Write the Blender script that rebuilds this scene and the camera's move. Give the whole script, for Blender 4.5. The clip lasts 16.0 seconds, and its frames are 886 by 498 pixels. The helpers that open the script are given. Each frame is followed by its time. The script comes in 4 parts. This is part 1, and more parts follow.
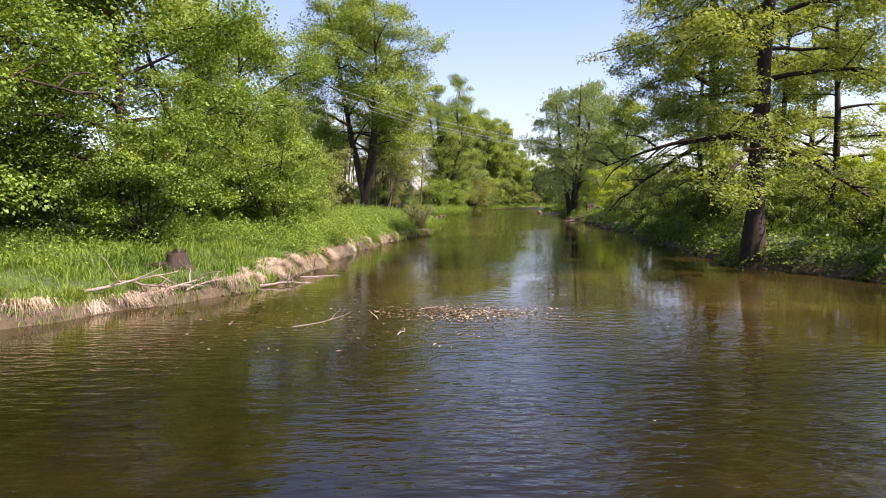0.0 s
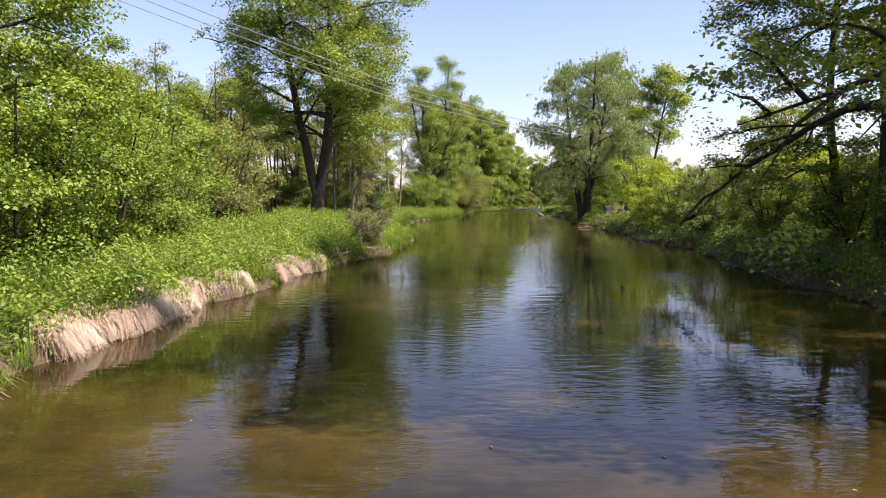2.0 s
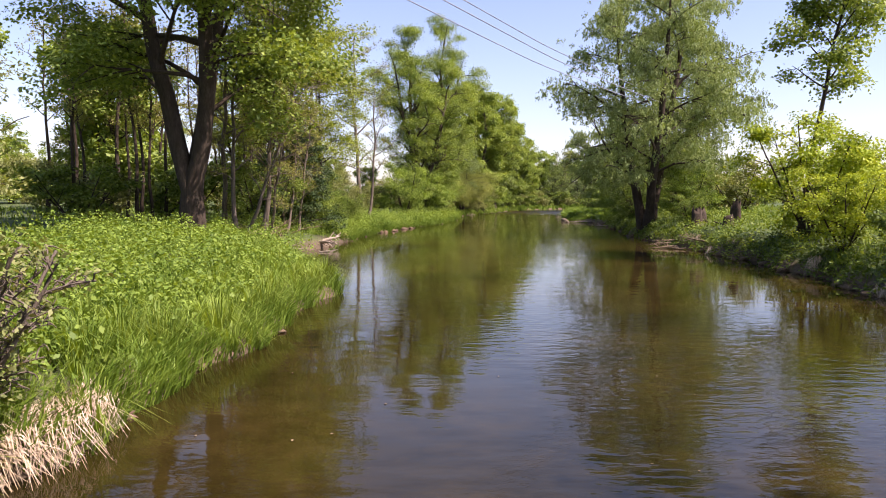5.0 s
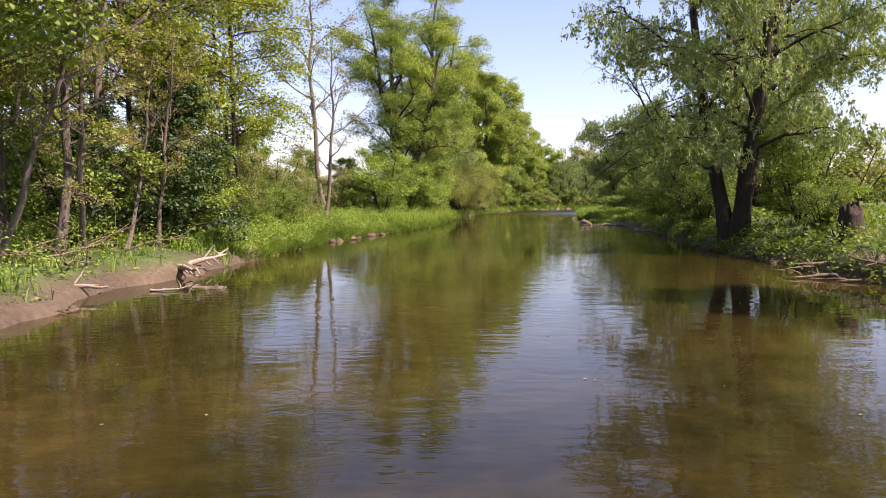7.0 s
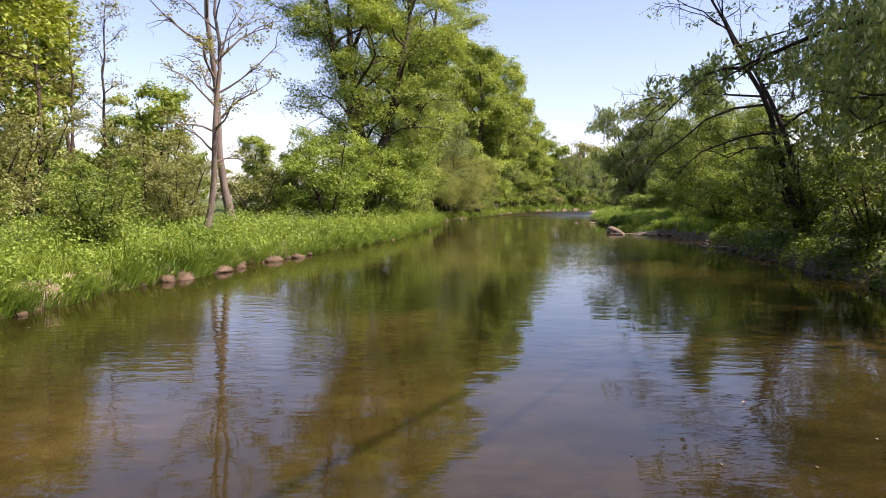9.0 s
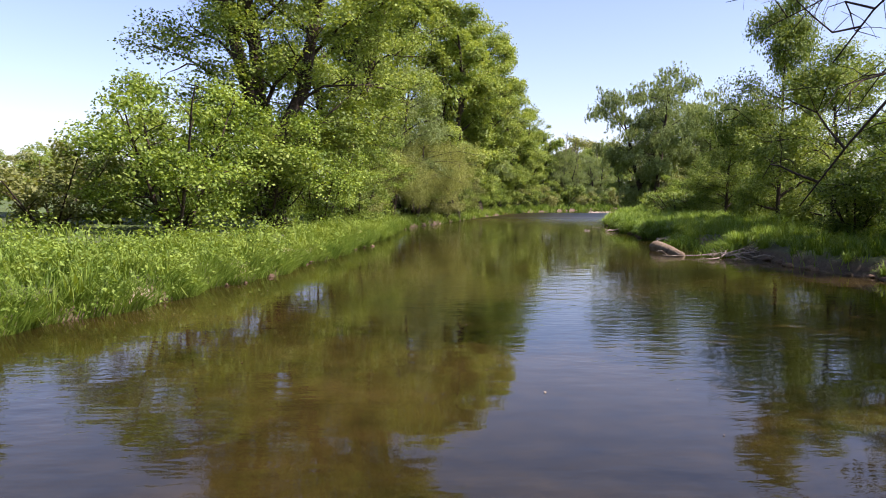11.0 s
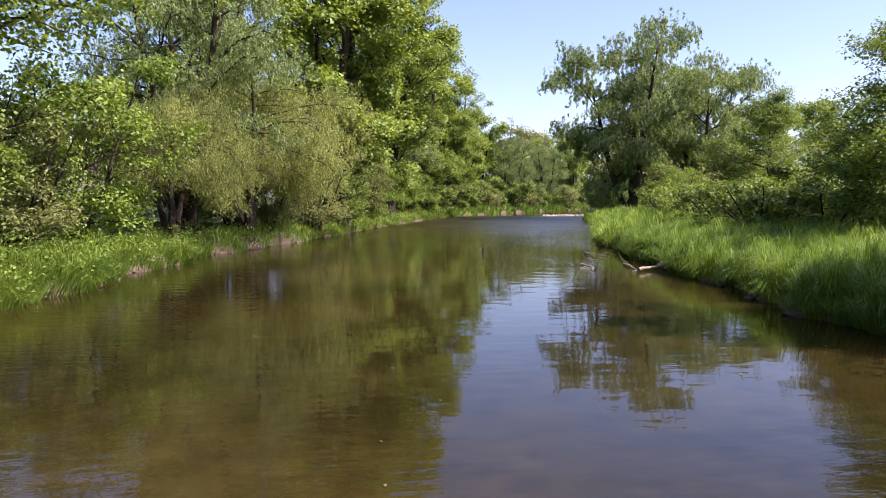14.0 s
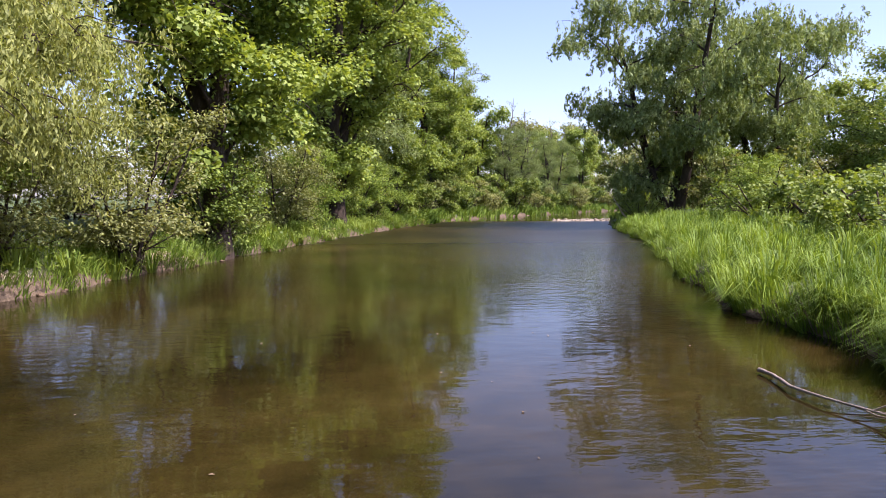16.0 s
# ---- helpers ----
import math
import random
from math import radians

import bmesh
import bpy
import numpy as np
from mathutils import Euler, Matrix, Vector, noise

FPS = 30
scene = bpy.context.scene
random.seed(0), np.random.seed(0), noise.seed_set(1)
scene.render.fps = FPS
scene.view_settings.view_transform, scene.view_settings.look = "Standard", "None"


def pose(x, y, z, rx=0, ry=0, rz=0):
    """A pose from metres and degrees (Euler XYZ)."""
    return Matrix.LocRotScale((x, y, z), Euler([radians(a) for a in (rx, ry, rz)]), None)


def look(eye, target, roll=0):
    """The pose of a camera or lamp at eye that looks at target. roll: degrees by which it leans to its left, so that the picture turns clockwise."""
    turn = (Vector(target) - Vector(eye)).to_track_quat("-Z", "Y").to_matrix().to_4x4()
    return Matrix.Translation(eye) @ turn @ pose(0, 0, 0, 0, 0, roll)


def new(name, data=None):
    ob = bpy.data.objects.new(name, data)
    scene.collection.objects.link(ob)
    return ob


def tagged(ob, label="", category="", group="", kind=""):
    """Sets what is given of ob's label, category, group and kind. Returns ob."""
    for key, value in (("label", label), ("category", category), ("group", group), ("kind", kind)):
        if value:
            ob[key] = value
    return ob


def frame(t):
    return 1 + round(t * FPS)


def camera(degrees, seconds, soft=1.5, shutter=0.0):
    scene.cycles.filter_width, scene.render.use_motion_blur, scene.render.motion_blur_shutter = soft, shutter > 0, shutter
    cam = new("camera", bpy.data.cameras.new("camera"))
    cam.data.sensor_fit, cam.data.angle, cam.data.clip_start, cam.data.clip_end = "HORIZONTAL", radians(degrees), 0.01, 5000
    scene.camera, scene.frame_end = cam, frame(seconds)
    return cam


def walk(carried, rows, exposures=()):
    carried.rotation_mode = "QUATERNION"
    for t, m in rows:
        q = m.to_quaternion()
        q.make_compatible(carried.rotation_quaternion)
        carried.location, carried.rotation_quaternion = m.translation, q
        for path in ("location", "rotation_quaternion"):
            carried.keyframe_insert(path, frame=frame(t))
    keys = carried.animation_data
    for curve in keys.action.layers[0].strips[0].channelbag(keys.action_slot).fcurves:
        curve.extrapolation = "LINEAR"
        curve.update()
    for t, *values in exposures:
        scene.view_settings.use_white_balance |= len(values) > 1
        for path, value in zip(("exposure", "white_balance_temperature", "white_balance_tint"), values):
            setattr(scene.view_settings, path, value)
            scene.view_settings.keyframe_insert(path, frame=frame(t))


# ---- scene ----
cam = camera(64.4, 16.0, soft=1.0)
METRES, EYE, TILT, LEAN, TURN = 165.0, 3.0, -4.1, 0.0, 0.0
ROWS = [
    (0.0, 0.0, 0.0, 0.0, 0.0, 0.0, -0.0),
    (0.5, 0.0023, 0.031, 0.0022, 0.04, 0.02, 0.04),
    (1.0, 0.0046, 0.0619, 0.0044, 0.06, 0.02, 0.04),
    (1.5, 0.0073, 0.093, 0.0065, -0.29, 0.03, 0.1),
    (2.0, 0.0097, 0.1233, 0.0088, -0.44, 0.04, 0.08),
    (2.5, 0.0114, 0.1532, 0.0108, -0.41, 0.04, 0.04),
    (3.0, 0.0129, 0.183, 0.013, -0.38, 0.05, 0.01),
    (3.5, 0.0144, 0.213, 0.0155, -0.36, 0.05, -0.03),
    (4.0, 0.0159, 0.2436, 0.0179, -0.35, 0.06, -0.06),
    (6.5, 0.0241, 0.3907, 0.0255, -0.2, 0.06, -0.14),
    (7.0, 0.027, 0.4209, 0.0275, -0.18, 0.08, -0.12),
    (7.5, 0.0301, 0.4515, 0.0298, -0.16, 0.08, -0.15),
    (8.0, 0.0333, 0.4818, 0.0318, -0.13, 0.07, -0.13),
    (8.5, 0.0363, 0.5124, 0.034, -0.11, 0.07, -0.1),
    (11.0, 0.0519, 0.6691, 0.0451, -1.1, 0.03, 0.06),
    (11.5, 0.0558, 0.701, 0.0474, -1.93, 0.01, 0.11),
    (12.0, 0.0599, 0.7333, 0.0496, -2.71, 0.0, 0.16),
    (12.5, 0.0646, 0.7655, 0.0518, -3.6, 0.02, 0.28),
    (13.0, 0.0701, 0.7974, 0.0539, -4.71, 0.01, 0.39),
    (13.5, 0.076, 0.8296, 0.056, -5.77, -0.0, 0.47),
    (14.0, 0.0821, 0.8622, 0.0582, -5.98, 0.01, 0.51),
    (14.5, 0.0882, 0.8946, 0.0603, -5.99, 0.03, 0.5),
    (15.0, 0.0946, 0.9266, 0.0625, -5.97, 0.04, 0.53),
    (15.5, 0.1008, 0.9588, 0.0649, -6.01, 0.04, 0.55),
    (16.0, 0.1074, 0.9907, 0.0672, -5.99, 0.06, 0.53),
]
walk(cam, [(t, pose(0, 0, EYE, TILT, LEAN, TURN) @ pose(METRES * x, METRES * y, METRES * z, 90 + pitch, roll, yaw)) for t, x, y, z, yaw, pitch, roll in ROWS], exposures=[(0.0, 1.2, 6450, 32), (4.0, 1.14, 6600, 33), (7.5, 1.27, 6700, 35), (11.0, 1.18, 6250, 34), (16.0, 1.28, 6000, 37)])

# ---- light ----
SUN = Vector((0.74, -0.30, 1.02)).normalized()
elevation, azimuth = math.asin(SUN.z), math.atan2(SUN.x, SUN.y)
world = bpy.data.worlds.new("world")
scene.world = world
world.use_nodes = True
wn, wl = world.node_tree.nodes, world.node_tree.links
sky = wn.new("ShaderNodeTexSky")
sky.sky_type, sky.sun_disc = "NISHITA", False
sky.sun_elevation, sky.sun_rotation = elevation, azimuth
sky.air_density, sky.dust_density, sky.ozone_density = 1.0, 1.1, 1.3
wl.new(sky.outputs[0], wn["Background"].inputs[0])
wn["Background"].inputs[1].default_value = 0.106
lamp = bpy.data.lights.new("sun", "SUN")
lamp.energy, lamp.angle, lamp.color = 4.6, radians(0.55), (1.0, 0.94, 0.82)
sun = new("sun", lamp)
sun.matrix_world = look(SUN * 100, (0, 0, 0))


# ---- materials ----
def material(name):
    m = bpy.data.materials.new(name)
    m.use_nodes = True
    n = m.node_tree.nodes
    return m, n, m.node_tree.links, n["Principled BSDF"]


def noise_node(n, l, scale, detail=3.0, rough=0.55, stretch=None):
    tc = n.new("ShaderNodeTexCoord")
    t = n.new("ShaderNodeTexNoise")
    t.inputs["Scale"].default_value, t.inputs["Detail"].default_value, t.inputs["Roughness"].default_value = scale, detail, rough
    if stretch:
        mp = n.new("ShaderNodeMapping")
        mp.inputs["Scale"].default_value = stretch
        l.new(tc.outputs["Object"], mp.inputs[0])
        l.new(mp.outputs[0], t.inputs[0])
    else:
        l.new(tc.outputs["Object"], t.inputs[0])
    return t


def ramp(n, l, source, stops):
    r = n.new("ShaderNodeValToRGB")
    e = r.color_ramp.elements
    while len(e) < len(stops):
        e.new(0.5)
    for k, (p, c) in zip(e, stops):
        k.position, k.color = p, (*c, 1)
    l.new(source, r.inputs[0])
    return r


def leaf_material(name, dark, mid, light, glow=0.27, gloss=0.55, amount=0.9):
    """Leaves: a colour of its own for each leaf, clumps lighter and darker, light through the blade."""
    m, n, l, b = material(name)
    geo = n.new("ShaderNodeNewGeometry")
    info = n.new("ShaderNodeObjectInfo")
    big = noise_node(n, l, 0.45, 2.0)
    mix = n.new("ShaderNodeMath")
    mix.operation = "MULTIPLY_ADD"
    l.new(geo.outputs["Random Per Island"], mix.inputs[0])
    mix.inputs[1].default_value = 0.45
    l.new(big.outputs[0], mix.inputs[2])
    add = n.new("ShaderNodeMath")
    add.operation = "MULTIPLY_ADD"
    l.new(info.outputs["Random"], add.inputs[0])
    add.inputs[1].default_value = 0.16
    l.new(mix.outputs[0], add.inputs[2])
    r = ramp(n, l, add.outputs[0], [(0.38, dark), (0.72, mid), (1.0, light)])
    l.new(r.outputs[0], b.inputs["Base Color"])
    b.inputs["Roughness"].default_value = gloss
    b.inputs["Specular IOR Level"].default_value = 0.22
    tr = n.new("ShaderNodeBsdfTranslucent")
    hue = n.new("ShaderNodeMixRGB")
    hue.blend_type = "MULTIPLY"
    hue.inputs[0].default_value = 1.0
    hue.inputs[2].default_value = (1.9 * amount, 1.75 * amount, 0.55 * amount, 1)
    l.new(r.outputs[0], hue.inputs[1])
    l.new(hue.outputs[0], tr.inputs[0])
    sh = n.new("ShaderNodeMixShader")
    sh.inputs[0].default_value = glow
    l.new(b.outputs[0], sh.inputs[1])
    l.new(tr.outputs[0], sh.inputs[2])
    l.new(sh.outputs[0], n["Material Output"].inputs[0])
    return m


def rough_material(name, stops, scale, fine, bump=0.4, gloss=0.9, stretch=None):
    """Bark, earth, dead wood: two scales of colour, fine relief."""
    m, n, l, b = material(name)
    a = noise_node(n, l, scale, 5.0, 0.65, stretch)
    f = noise_node(n, l, fine, 6.0, 0.7, stretch)
    mix = n.new("ShaderNodeMixRGB")
    mix.inputs[0].default_value = 0.45
    l.new(a.outputs[0], mix.inputs[1])
    l.new(f.outputs[0], mix.inputs[2])
    r = ramp(n, l, mix.outputs[0], stops)
    l.new(r.outputs[0], b.inputs["Base Color"])
    b.inputs["Roughness"].default_value = gloss
    b.inputs["Specular IOR Level"].default_value = 0.2
    bp = n.new("ShaderNodeBump")
    bp.inputs["Strength"].default_value, bp.inputs["Distance"].default_value = bump, 0.05
    l.new(f.outputs[0], bp.inputs["Height"])
    l.new(bp.outputs[0], b.inputs["Normal"])
    return m


M_MAPLE = leaf_material("leaf_maple", (0.050, 0.088, 0.014), (0.115, 0.190, 0.026), (0.235, 0.325, 0.052), 0.3)
M_POPLAR = leaf_material("leaf_poplar", (0.066, 0.106, 0.022), (0.148, 0.220, 0.040), (0.268, 0.342, 0.070), 0.32)
M_YELLOW = leaf_material("leaf_young", (0.088, 0.125, 0.016), (0.160, 0.215, 0.028), (0.26, 0.320, 0.046), 0.32)
M_OCHRE = leaf_material("leaf_sprouting", (0.085, 0.090, 0.024), (0.165, 0.170, 0.042), (0.27, 0.28, 0.07), 0.3)
M_BRIGHT = leaf_material("leaf_bright", (0.125, 0.184, 0.012), (0.213, 0.299, 0.017), (0.325, 0.391, 0.030))
M_WILLOW = leaf_material("leaf_willow", (0.080, 0.115, 0.030), (0.155, 0.215, 0.072), (0.27, 0.345, 0.135), 0.3)
M_ALDER = leaf_material("leaf_alder", (0.075, 0.108, 0.024), (0.150, 0.205, 0.046), (0.26, 0.325, 0.09), 0.42)
M_SHRUB = leaf_material("leaf_shrub", (0.046, 0.080, 0.014), (0.105, 0.165, 0.026), (0.21, 0.28, 0.055), 0.28)
M_SAGE = leaf_material("leaf_sage", (0.080, 0.105, 0.030), (0.15, 0.180, 0.055), (0.25, 0.27, 0.10), 0.28)
# dark conifer needles; also stands in for shade on two bushes
M_FIR_SHADE = leaf_material("needle_and_shade", (0.018, 0.039, 0.012), (0.033, 0.065, 0.019), (0.060, 0.098, 0.030), 0.1)
M_GRASS = leaf_material("grass_blade", (0.060, 0.110, 0.014), (0.115, 0.190, 0.024), (0.20, 0.275, 0.045), 0.3)
M_LUSH = leaf_material("grass_lush", (0.050, 0.098, 0.011), (0.105, 0.185, 0.021), (0.200, 0.295, 0.042), 0.27)
M_STRAW = leaf_material("straw", (0.30, 0.22, 0.14), (0.50, 0.39, 0.27), (0.70, 0.58, 0.45), 0.15, 0.7, 0.5)
M_HERB = leaf_material("leaf_herb", (0.052, 0.100, 0.016), (0.116, 0.194, 0.028), (0.208, 0.296, 0.050), 0.3)
M_WEEP = leaf_material("leaf_weeping_willow", (0.095, 0.130, 0.036), (0.195, 0.232, 0.060), (0.32, 0.355, 0.10), 0.32)
M_BARK = rough_material("bark", [(0.3, (0.020, 0.014, 0.010)), (0.55, (0.060, 0.045, 0.032)), (0.8, (0.14, 0.11, 0.085))], 3.0, 14.0, 0.9, 0.95, (1, 1, 0.25))
M_PALEBARK = rough_material("pale_bark", [(0.3, (0.07, 0.055, 0.040)), (0.55, (0.16, 0.13, 0.10)), (0.8, (0.28, 0.24, 0.19))], 3.0, 14.0, 0.7, 0.95, (1, 1, 0.25))
M_DRIFT = rough_material("driftwood", [(0.3, (0.16, 0.12, 0.085)), (0.55, (0.36, 0.30, 0.23)), (0.8, (0.58, 0.52, 0.44))], 4.0, 25.0, 0.6, 0.85)
M_LOG = rough_material("wet_log", [(0.3, (0.07, 0.05, 0.03)), (0.55, (0.19, 0.145, 0.09)), (0.8, (0.34, 0.28, 0.2))], 2.0, 16.0, 0.8, 0.8)
M_EARTH = rough_material("bank_earth", [(0.3, (0.05, 0.035, 0.02)), (0.55, (0.15, 0.105, 0.065)), (0.8, (0.30, 0.23, 0.155))], 1.6, 12.0, 1.0)
M_LITTER = leaf_material("floating_litter", (0.065, 0.045, 0.022), (0.165, 0.118, 0.065), (0.36, 0.29, 0.19), 0.1, 0.6, 0.5)

# the ground: earth under the grass, green patches, bare places
M_GROUND, gn, gl, gb = material("ground")
g1 = noise_node(gn, gl, 0.35, 6.0, 0.6)
g2 = noise_node(gn, gl, 5.0, 5.0, 0.7)
gm = gn.new("ShaderNodeMixRGB")
gm.inputs[0].default_value = 0.5
gl.new(g1.outputs[0], gm.inputs[1])
gl.new(g2.outputs[0], gm.inputs[2])
gr = ramp(gn, gl, gm.outputs[0], [(0.30, (0.060, 0.048, 0.026)), (0.46, (0.050, 0.072, 0.016)), (0.60, (0.075, 0.125, 0.020)), (0.8, (0.13, 0.17, 0.04))])
geo = gn.new("ShaderNodeNewGeometry")
sep = gn.new("ShaderNodeSeparateXYZ")
gl.new(geo.outputs["Position"], sep.inputs[0])
mr = gn.new("ShaderNodeMapRange")
mr.inputs[1].default_value, mr.inputs[2].default_value = 0.28, 0.62
gl.new(sep.outputs[2], mr.inputs[0])
er = ramp(gn, gl, gm.outputs[0], [(0.3, (0.035, 0.024, 0.013)), (0.55, (0.11, 0.078, 0.045)), (0.8, (0.28, 0.21, 0.14))])
gx = gn.new("ShaderNodeMixRGB")
gl.new(mr.outputs[0], gx.inputs[0])
gl.new(er.outputs[0], gx.inputs[1])
gl.new(gr.outputs[0], gx.inputs[2])
gl.new(gx.outputs[0], gb.inputs["Base Color"])
gb.inputs["Roughness"].default_value = 0.95
gbp = gn.new("ShaderNodeBump")
gbp.inputs["Strength"].default_value, gbp.inputs["Distance"].default_value = 0.8, 0.12
gl.new(g2.outputs[0], gbp.inputs["Height"])
gl.new(gbp.outputs[0], gb.inputs["Normal"])

# the water: turbid brown, a smooth surface with ripples that come and go
M_WATER, n, l, b = material("river_water")
bed = noise_node(n, l, 0.16, 4.0, 0.6)
bed2 = noise_node(n, l, 1.7, 5.0, 0.7)
bm_ = n.new("ShaderNodeMixRGB")
bm_.inputs[0].default_value = 0.35
l.new(bed.outputs[0], bm_.inputs[1])
l.new(bed2.outputs[0], bm_.inputs[2])
wr = ramp(n, l, bm_.outputs[0], [(0.34, (0.0070, 0.0056, 0.0016)), (0.46, (0.0190, 0.0142, 0.0036)), (0.56, (0.0320, 0.0228, 0.0056)), (0.70, (0.060, 0.041, 0.0118))])
shaded_silt = n.new("ShaderNodeMixRGB")
shaded_silt.blend_type = "MULTIPLY"
shaded_silt.inputs[0].default_value = 1.0
l.new(wr.outputs[0], shaded_silt.inputs[1])
l.new(shaded_silt.outputs[0], b.inputs["Base Color"])
b.inputs["Roughness"].default_value = 0.035
b.inputs["IOR"].default_value = 1.33
w1 = noise_node(n, l, 1.0, 1.5, 0.4, (1.0, 1.6, 1.0))
w2 = noise_node(n, l, 2.6, 2.5, 0.5, (0.8, 1.7, 1.0))
patch = noise_node(n, l, 0.09, 2.0, 0.5)
pr = n.new("ShaderNodeMapRange")
pr.inputs[1].default_value, pr.inputs[2].default_value = 0.40, 0.62
pr.inputs[3].default_value, pr.inputs[4].default_value = 0.2, 1.6
l.new(patch.outputs[0], pr.inputs[0])
wp = n.new("ShaderNodeNewGeometry")
ws = n.new("ShaderNodeSeparateXYZ")
l.new(wp.outputs["Position"], ws.inputs[0])
reach = n.new("ShaderNodeValToRGB")
along = n.new("ShaderNodeMath")
along.operation = "DIVIDE"
along.inputs[1].default_value = 260.0
l.new(ws.outputs[1], along.inputs[0])
l.new(along.outputs[0], reach.inputs[0])
e = reach.color_ramp.elements
for p, v in ((0.03, 2.4), (0.065, 1.6), (0.085, 0.6), (0.14, 0.55), (0.18, 0.75), (0.27, 0.35), (0.58, 0.32), (0.66, 0.55), (0.73, 0.9)):
    s = e.new(p)
    s.color = (v, v, v, 1)
e[0].color, e[-1].color = (2.4, 2.4, 2.4, 1), (0.7, 0.7, 0.7, 1)
# the riffle above the gravel bar: broken water, too fine to make out
riffle = n.new("ShaderNodeValToRGB")
l.new(along.outputs[0], riffle.inputs[0])
e2 = riffle.color_ramp.elements
for p, v in ((0.66, 0.035), (0.74, 0.20), (0.82, 0.36), (0.912, 0.36), (0.93, 0.06)):
    s = e2.new(p)
    s.color = (v, v, v, 1)
e2[0].color, e2[-1].color = (0.035, 0.035, 0.035, 1), (0.05, 0.05, 0.05, 1)
l.new(riffle.outputs[0], b.inputs["Roughness"])
# tone along y, tree shade painted in before 12 m and at 42-68 m
bed_shade = n.new("ShaderNodeValToRGB")
l.new(along.outputs[0], bed_shade.inputs[0])
e3 = bed_shade.color_ramp.elements
for p, v in ((0.045, 0.25), (0.075, 0.80), (0.135, 0.75), (0.16, 0.42), (0.26, 0.45), (0.30, 0.60), (0.40, 0.52)):
    s = e3.new(p)
    s.color = (v, v, v, 1)
e3[0].color, e3[-1].color = (0.22, 0.22, 0.22, 1), (0.36, 0.36, 0.36, 1)
gain = n.new("ShaderNodeMixRGB")
gain.blend_type = "ADD"
gain.inputs[0].default_value = 1.0
l.new(bed_shade.outputs[0], gain.inputs[1])
l.new(bed_shade.outputs[0], gain.inputs[2])
l.new(gain.outputs[0], shaded_silt.inputs[2])
m1 = n.new("ShaderNodeMath")
m1.operation = "MULTIPLY"
l.new(pr.outputs[0], m1.inputs[0])
l.new(reach.outputs[0], m1.inputs[1])
mu = n.new("ShaderNodeMath")
mu.operation = "MULTIPLY"
l.new(w2.outputs[0], mu.inputs[0])
l.new(m1.outputs[0], mu.inputs[1])
b1 = n.new("ShaderNodeBump")
b1.inputs["Strength"].default_value, b1.inputs["Distance"].default_value = 1.0, 0.0060
l.new(w1.outputs[0], b1.inputs["Height"])
b2 = n.new("ShaderNodeBump")
b2.inputs["Strength"].default_value, b2.inputs["Distance"].default_value = 1.0, 0.0170
l.new(mu.outputs[0], b2.inputs["Height"])
l.new(b1.outputs[0], b2.inputs["Normal"])
l.new(b2.outputs[0], b.inputs["Normal"])

# ---- the lie of the land ----
LEFT = [(-60, -15), (-30, -13), (0, -11.5), (16, -10.2), (20, -7.4), (23, -6.3), (31, -5.5), (37, -5.2), (48, -3.7), (52, -3.2), (57, -1.5), (60, -0.9),
        (72, -0.3), (78, -1.6), (82.5, -3.9), (88, -4.7), (95, -3.6), (107, -2.8), (119, -0.6), (126, 1.4), (132, 3.0), (142, 4.5), (155, 5.6), (166, 6.0),
        (174, 6.8), (180, 8.9), (190, 11.4), (199, 13.6), (212, 17.2), (225, 21), (239, 26), (248, 30.6), (259, 36.7), (266, 41.5), (280, 50), (300, 64), (330, 90), (380, 135)]
RIGHT = [(-60, 19), (-30, 18), (10, 17), (25, 15.9), (31, 12.9), (40, 13.8), (53, 15), (60, 16.7), (71, 16.5), (83, 18), (94, 17.7), (100, 18.2), (106, 18.2), (112, 19.4),
         (127, 21.4), (131, 22.6), (137, 22.3), (141, 22.4), (146, 23.0), (151, 23.4), (154, 22.4), (160, 23.1), (168, 24), (175, 25.4), (181, 26.3), (188, 28.7), (201, 33),
         (218, 37.3), (230, 41), (241, 45), (255, 54), (275, 72), (300, 98), (330, 130), (380, 180)]
LY, LX = np.array(LEFT, float).T
RY, RX = np.array(RIGHT, float).T


def ripple(y, k):
    return 0.22 * np.sin(y * 0.9 + k) + 0.12 * np.sin(y * 2.3 + 2 * k) + 0.025 * np.sin(y * 6.1 + k)


def left_edge(y):
    return np.interp(y, LY, LX) + ripple(np.asarray(y, float), 0.0)


def right_edge(y):
    return np.interp(y, RY, RX) + ripple(np.asarray(y, float), 2.0)


def bank_height(d, y, side):
    """Height at d metres from the water's edge."""
    if side < 0:
        cut = np.exp(-((np.asarray(y, float) - 41) / 15) ** 4)
        a = np.interp(d, (-6, -2, 0, 0.25, 0.9, 3, 8, 20, 60, 400), (-1.2, -0.6, -0.06, 0.22, 0.48, 0.85, 1.25, 1.6, 2.0, 4.0))
        c = np.interp(d, (-6, -2, 0, 0.25, 0.9, 3, 8, 20, 60, 400), (-1.2, -0.6, -0.06, 0.32, 0.60, 0.95, 1.25, 1.6, 2.0, 4.0))
        return a * (1 - cut) + c * cut
    low = np.clip((np.asarray(y, float) - 122) / 14, 0, 1)
    a = np.interp(d, (-6, -2, 0, 0.4, 1.6, 4, 10, 60, 400), (-1.2, -0.6, -0.06, 0.45, 1.15, 1.5, 1.8, 2.2, 4.0))
    c = np.interp(d, (-6, -2, 0, 0.3, 1.2, 4, 10, 60, 400), (-1.2, -0.6, -0.06, 0.44, 0.56, 0.8, 1.2, 2.0, 4.0))
    return a * (1 - low) + c * low


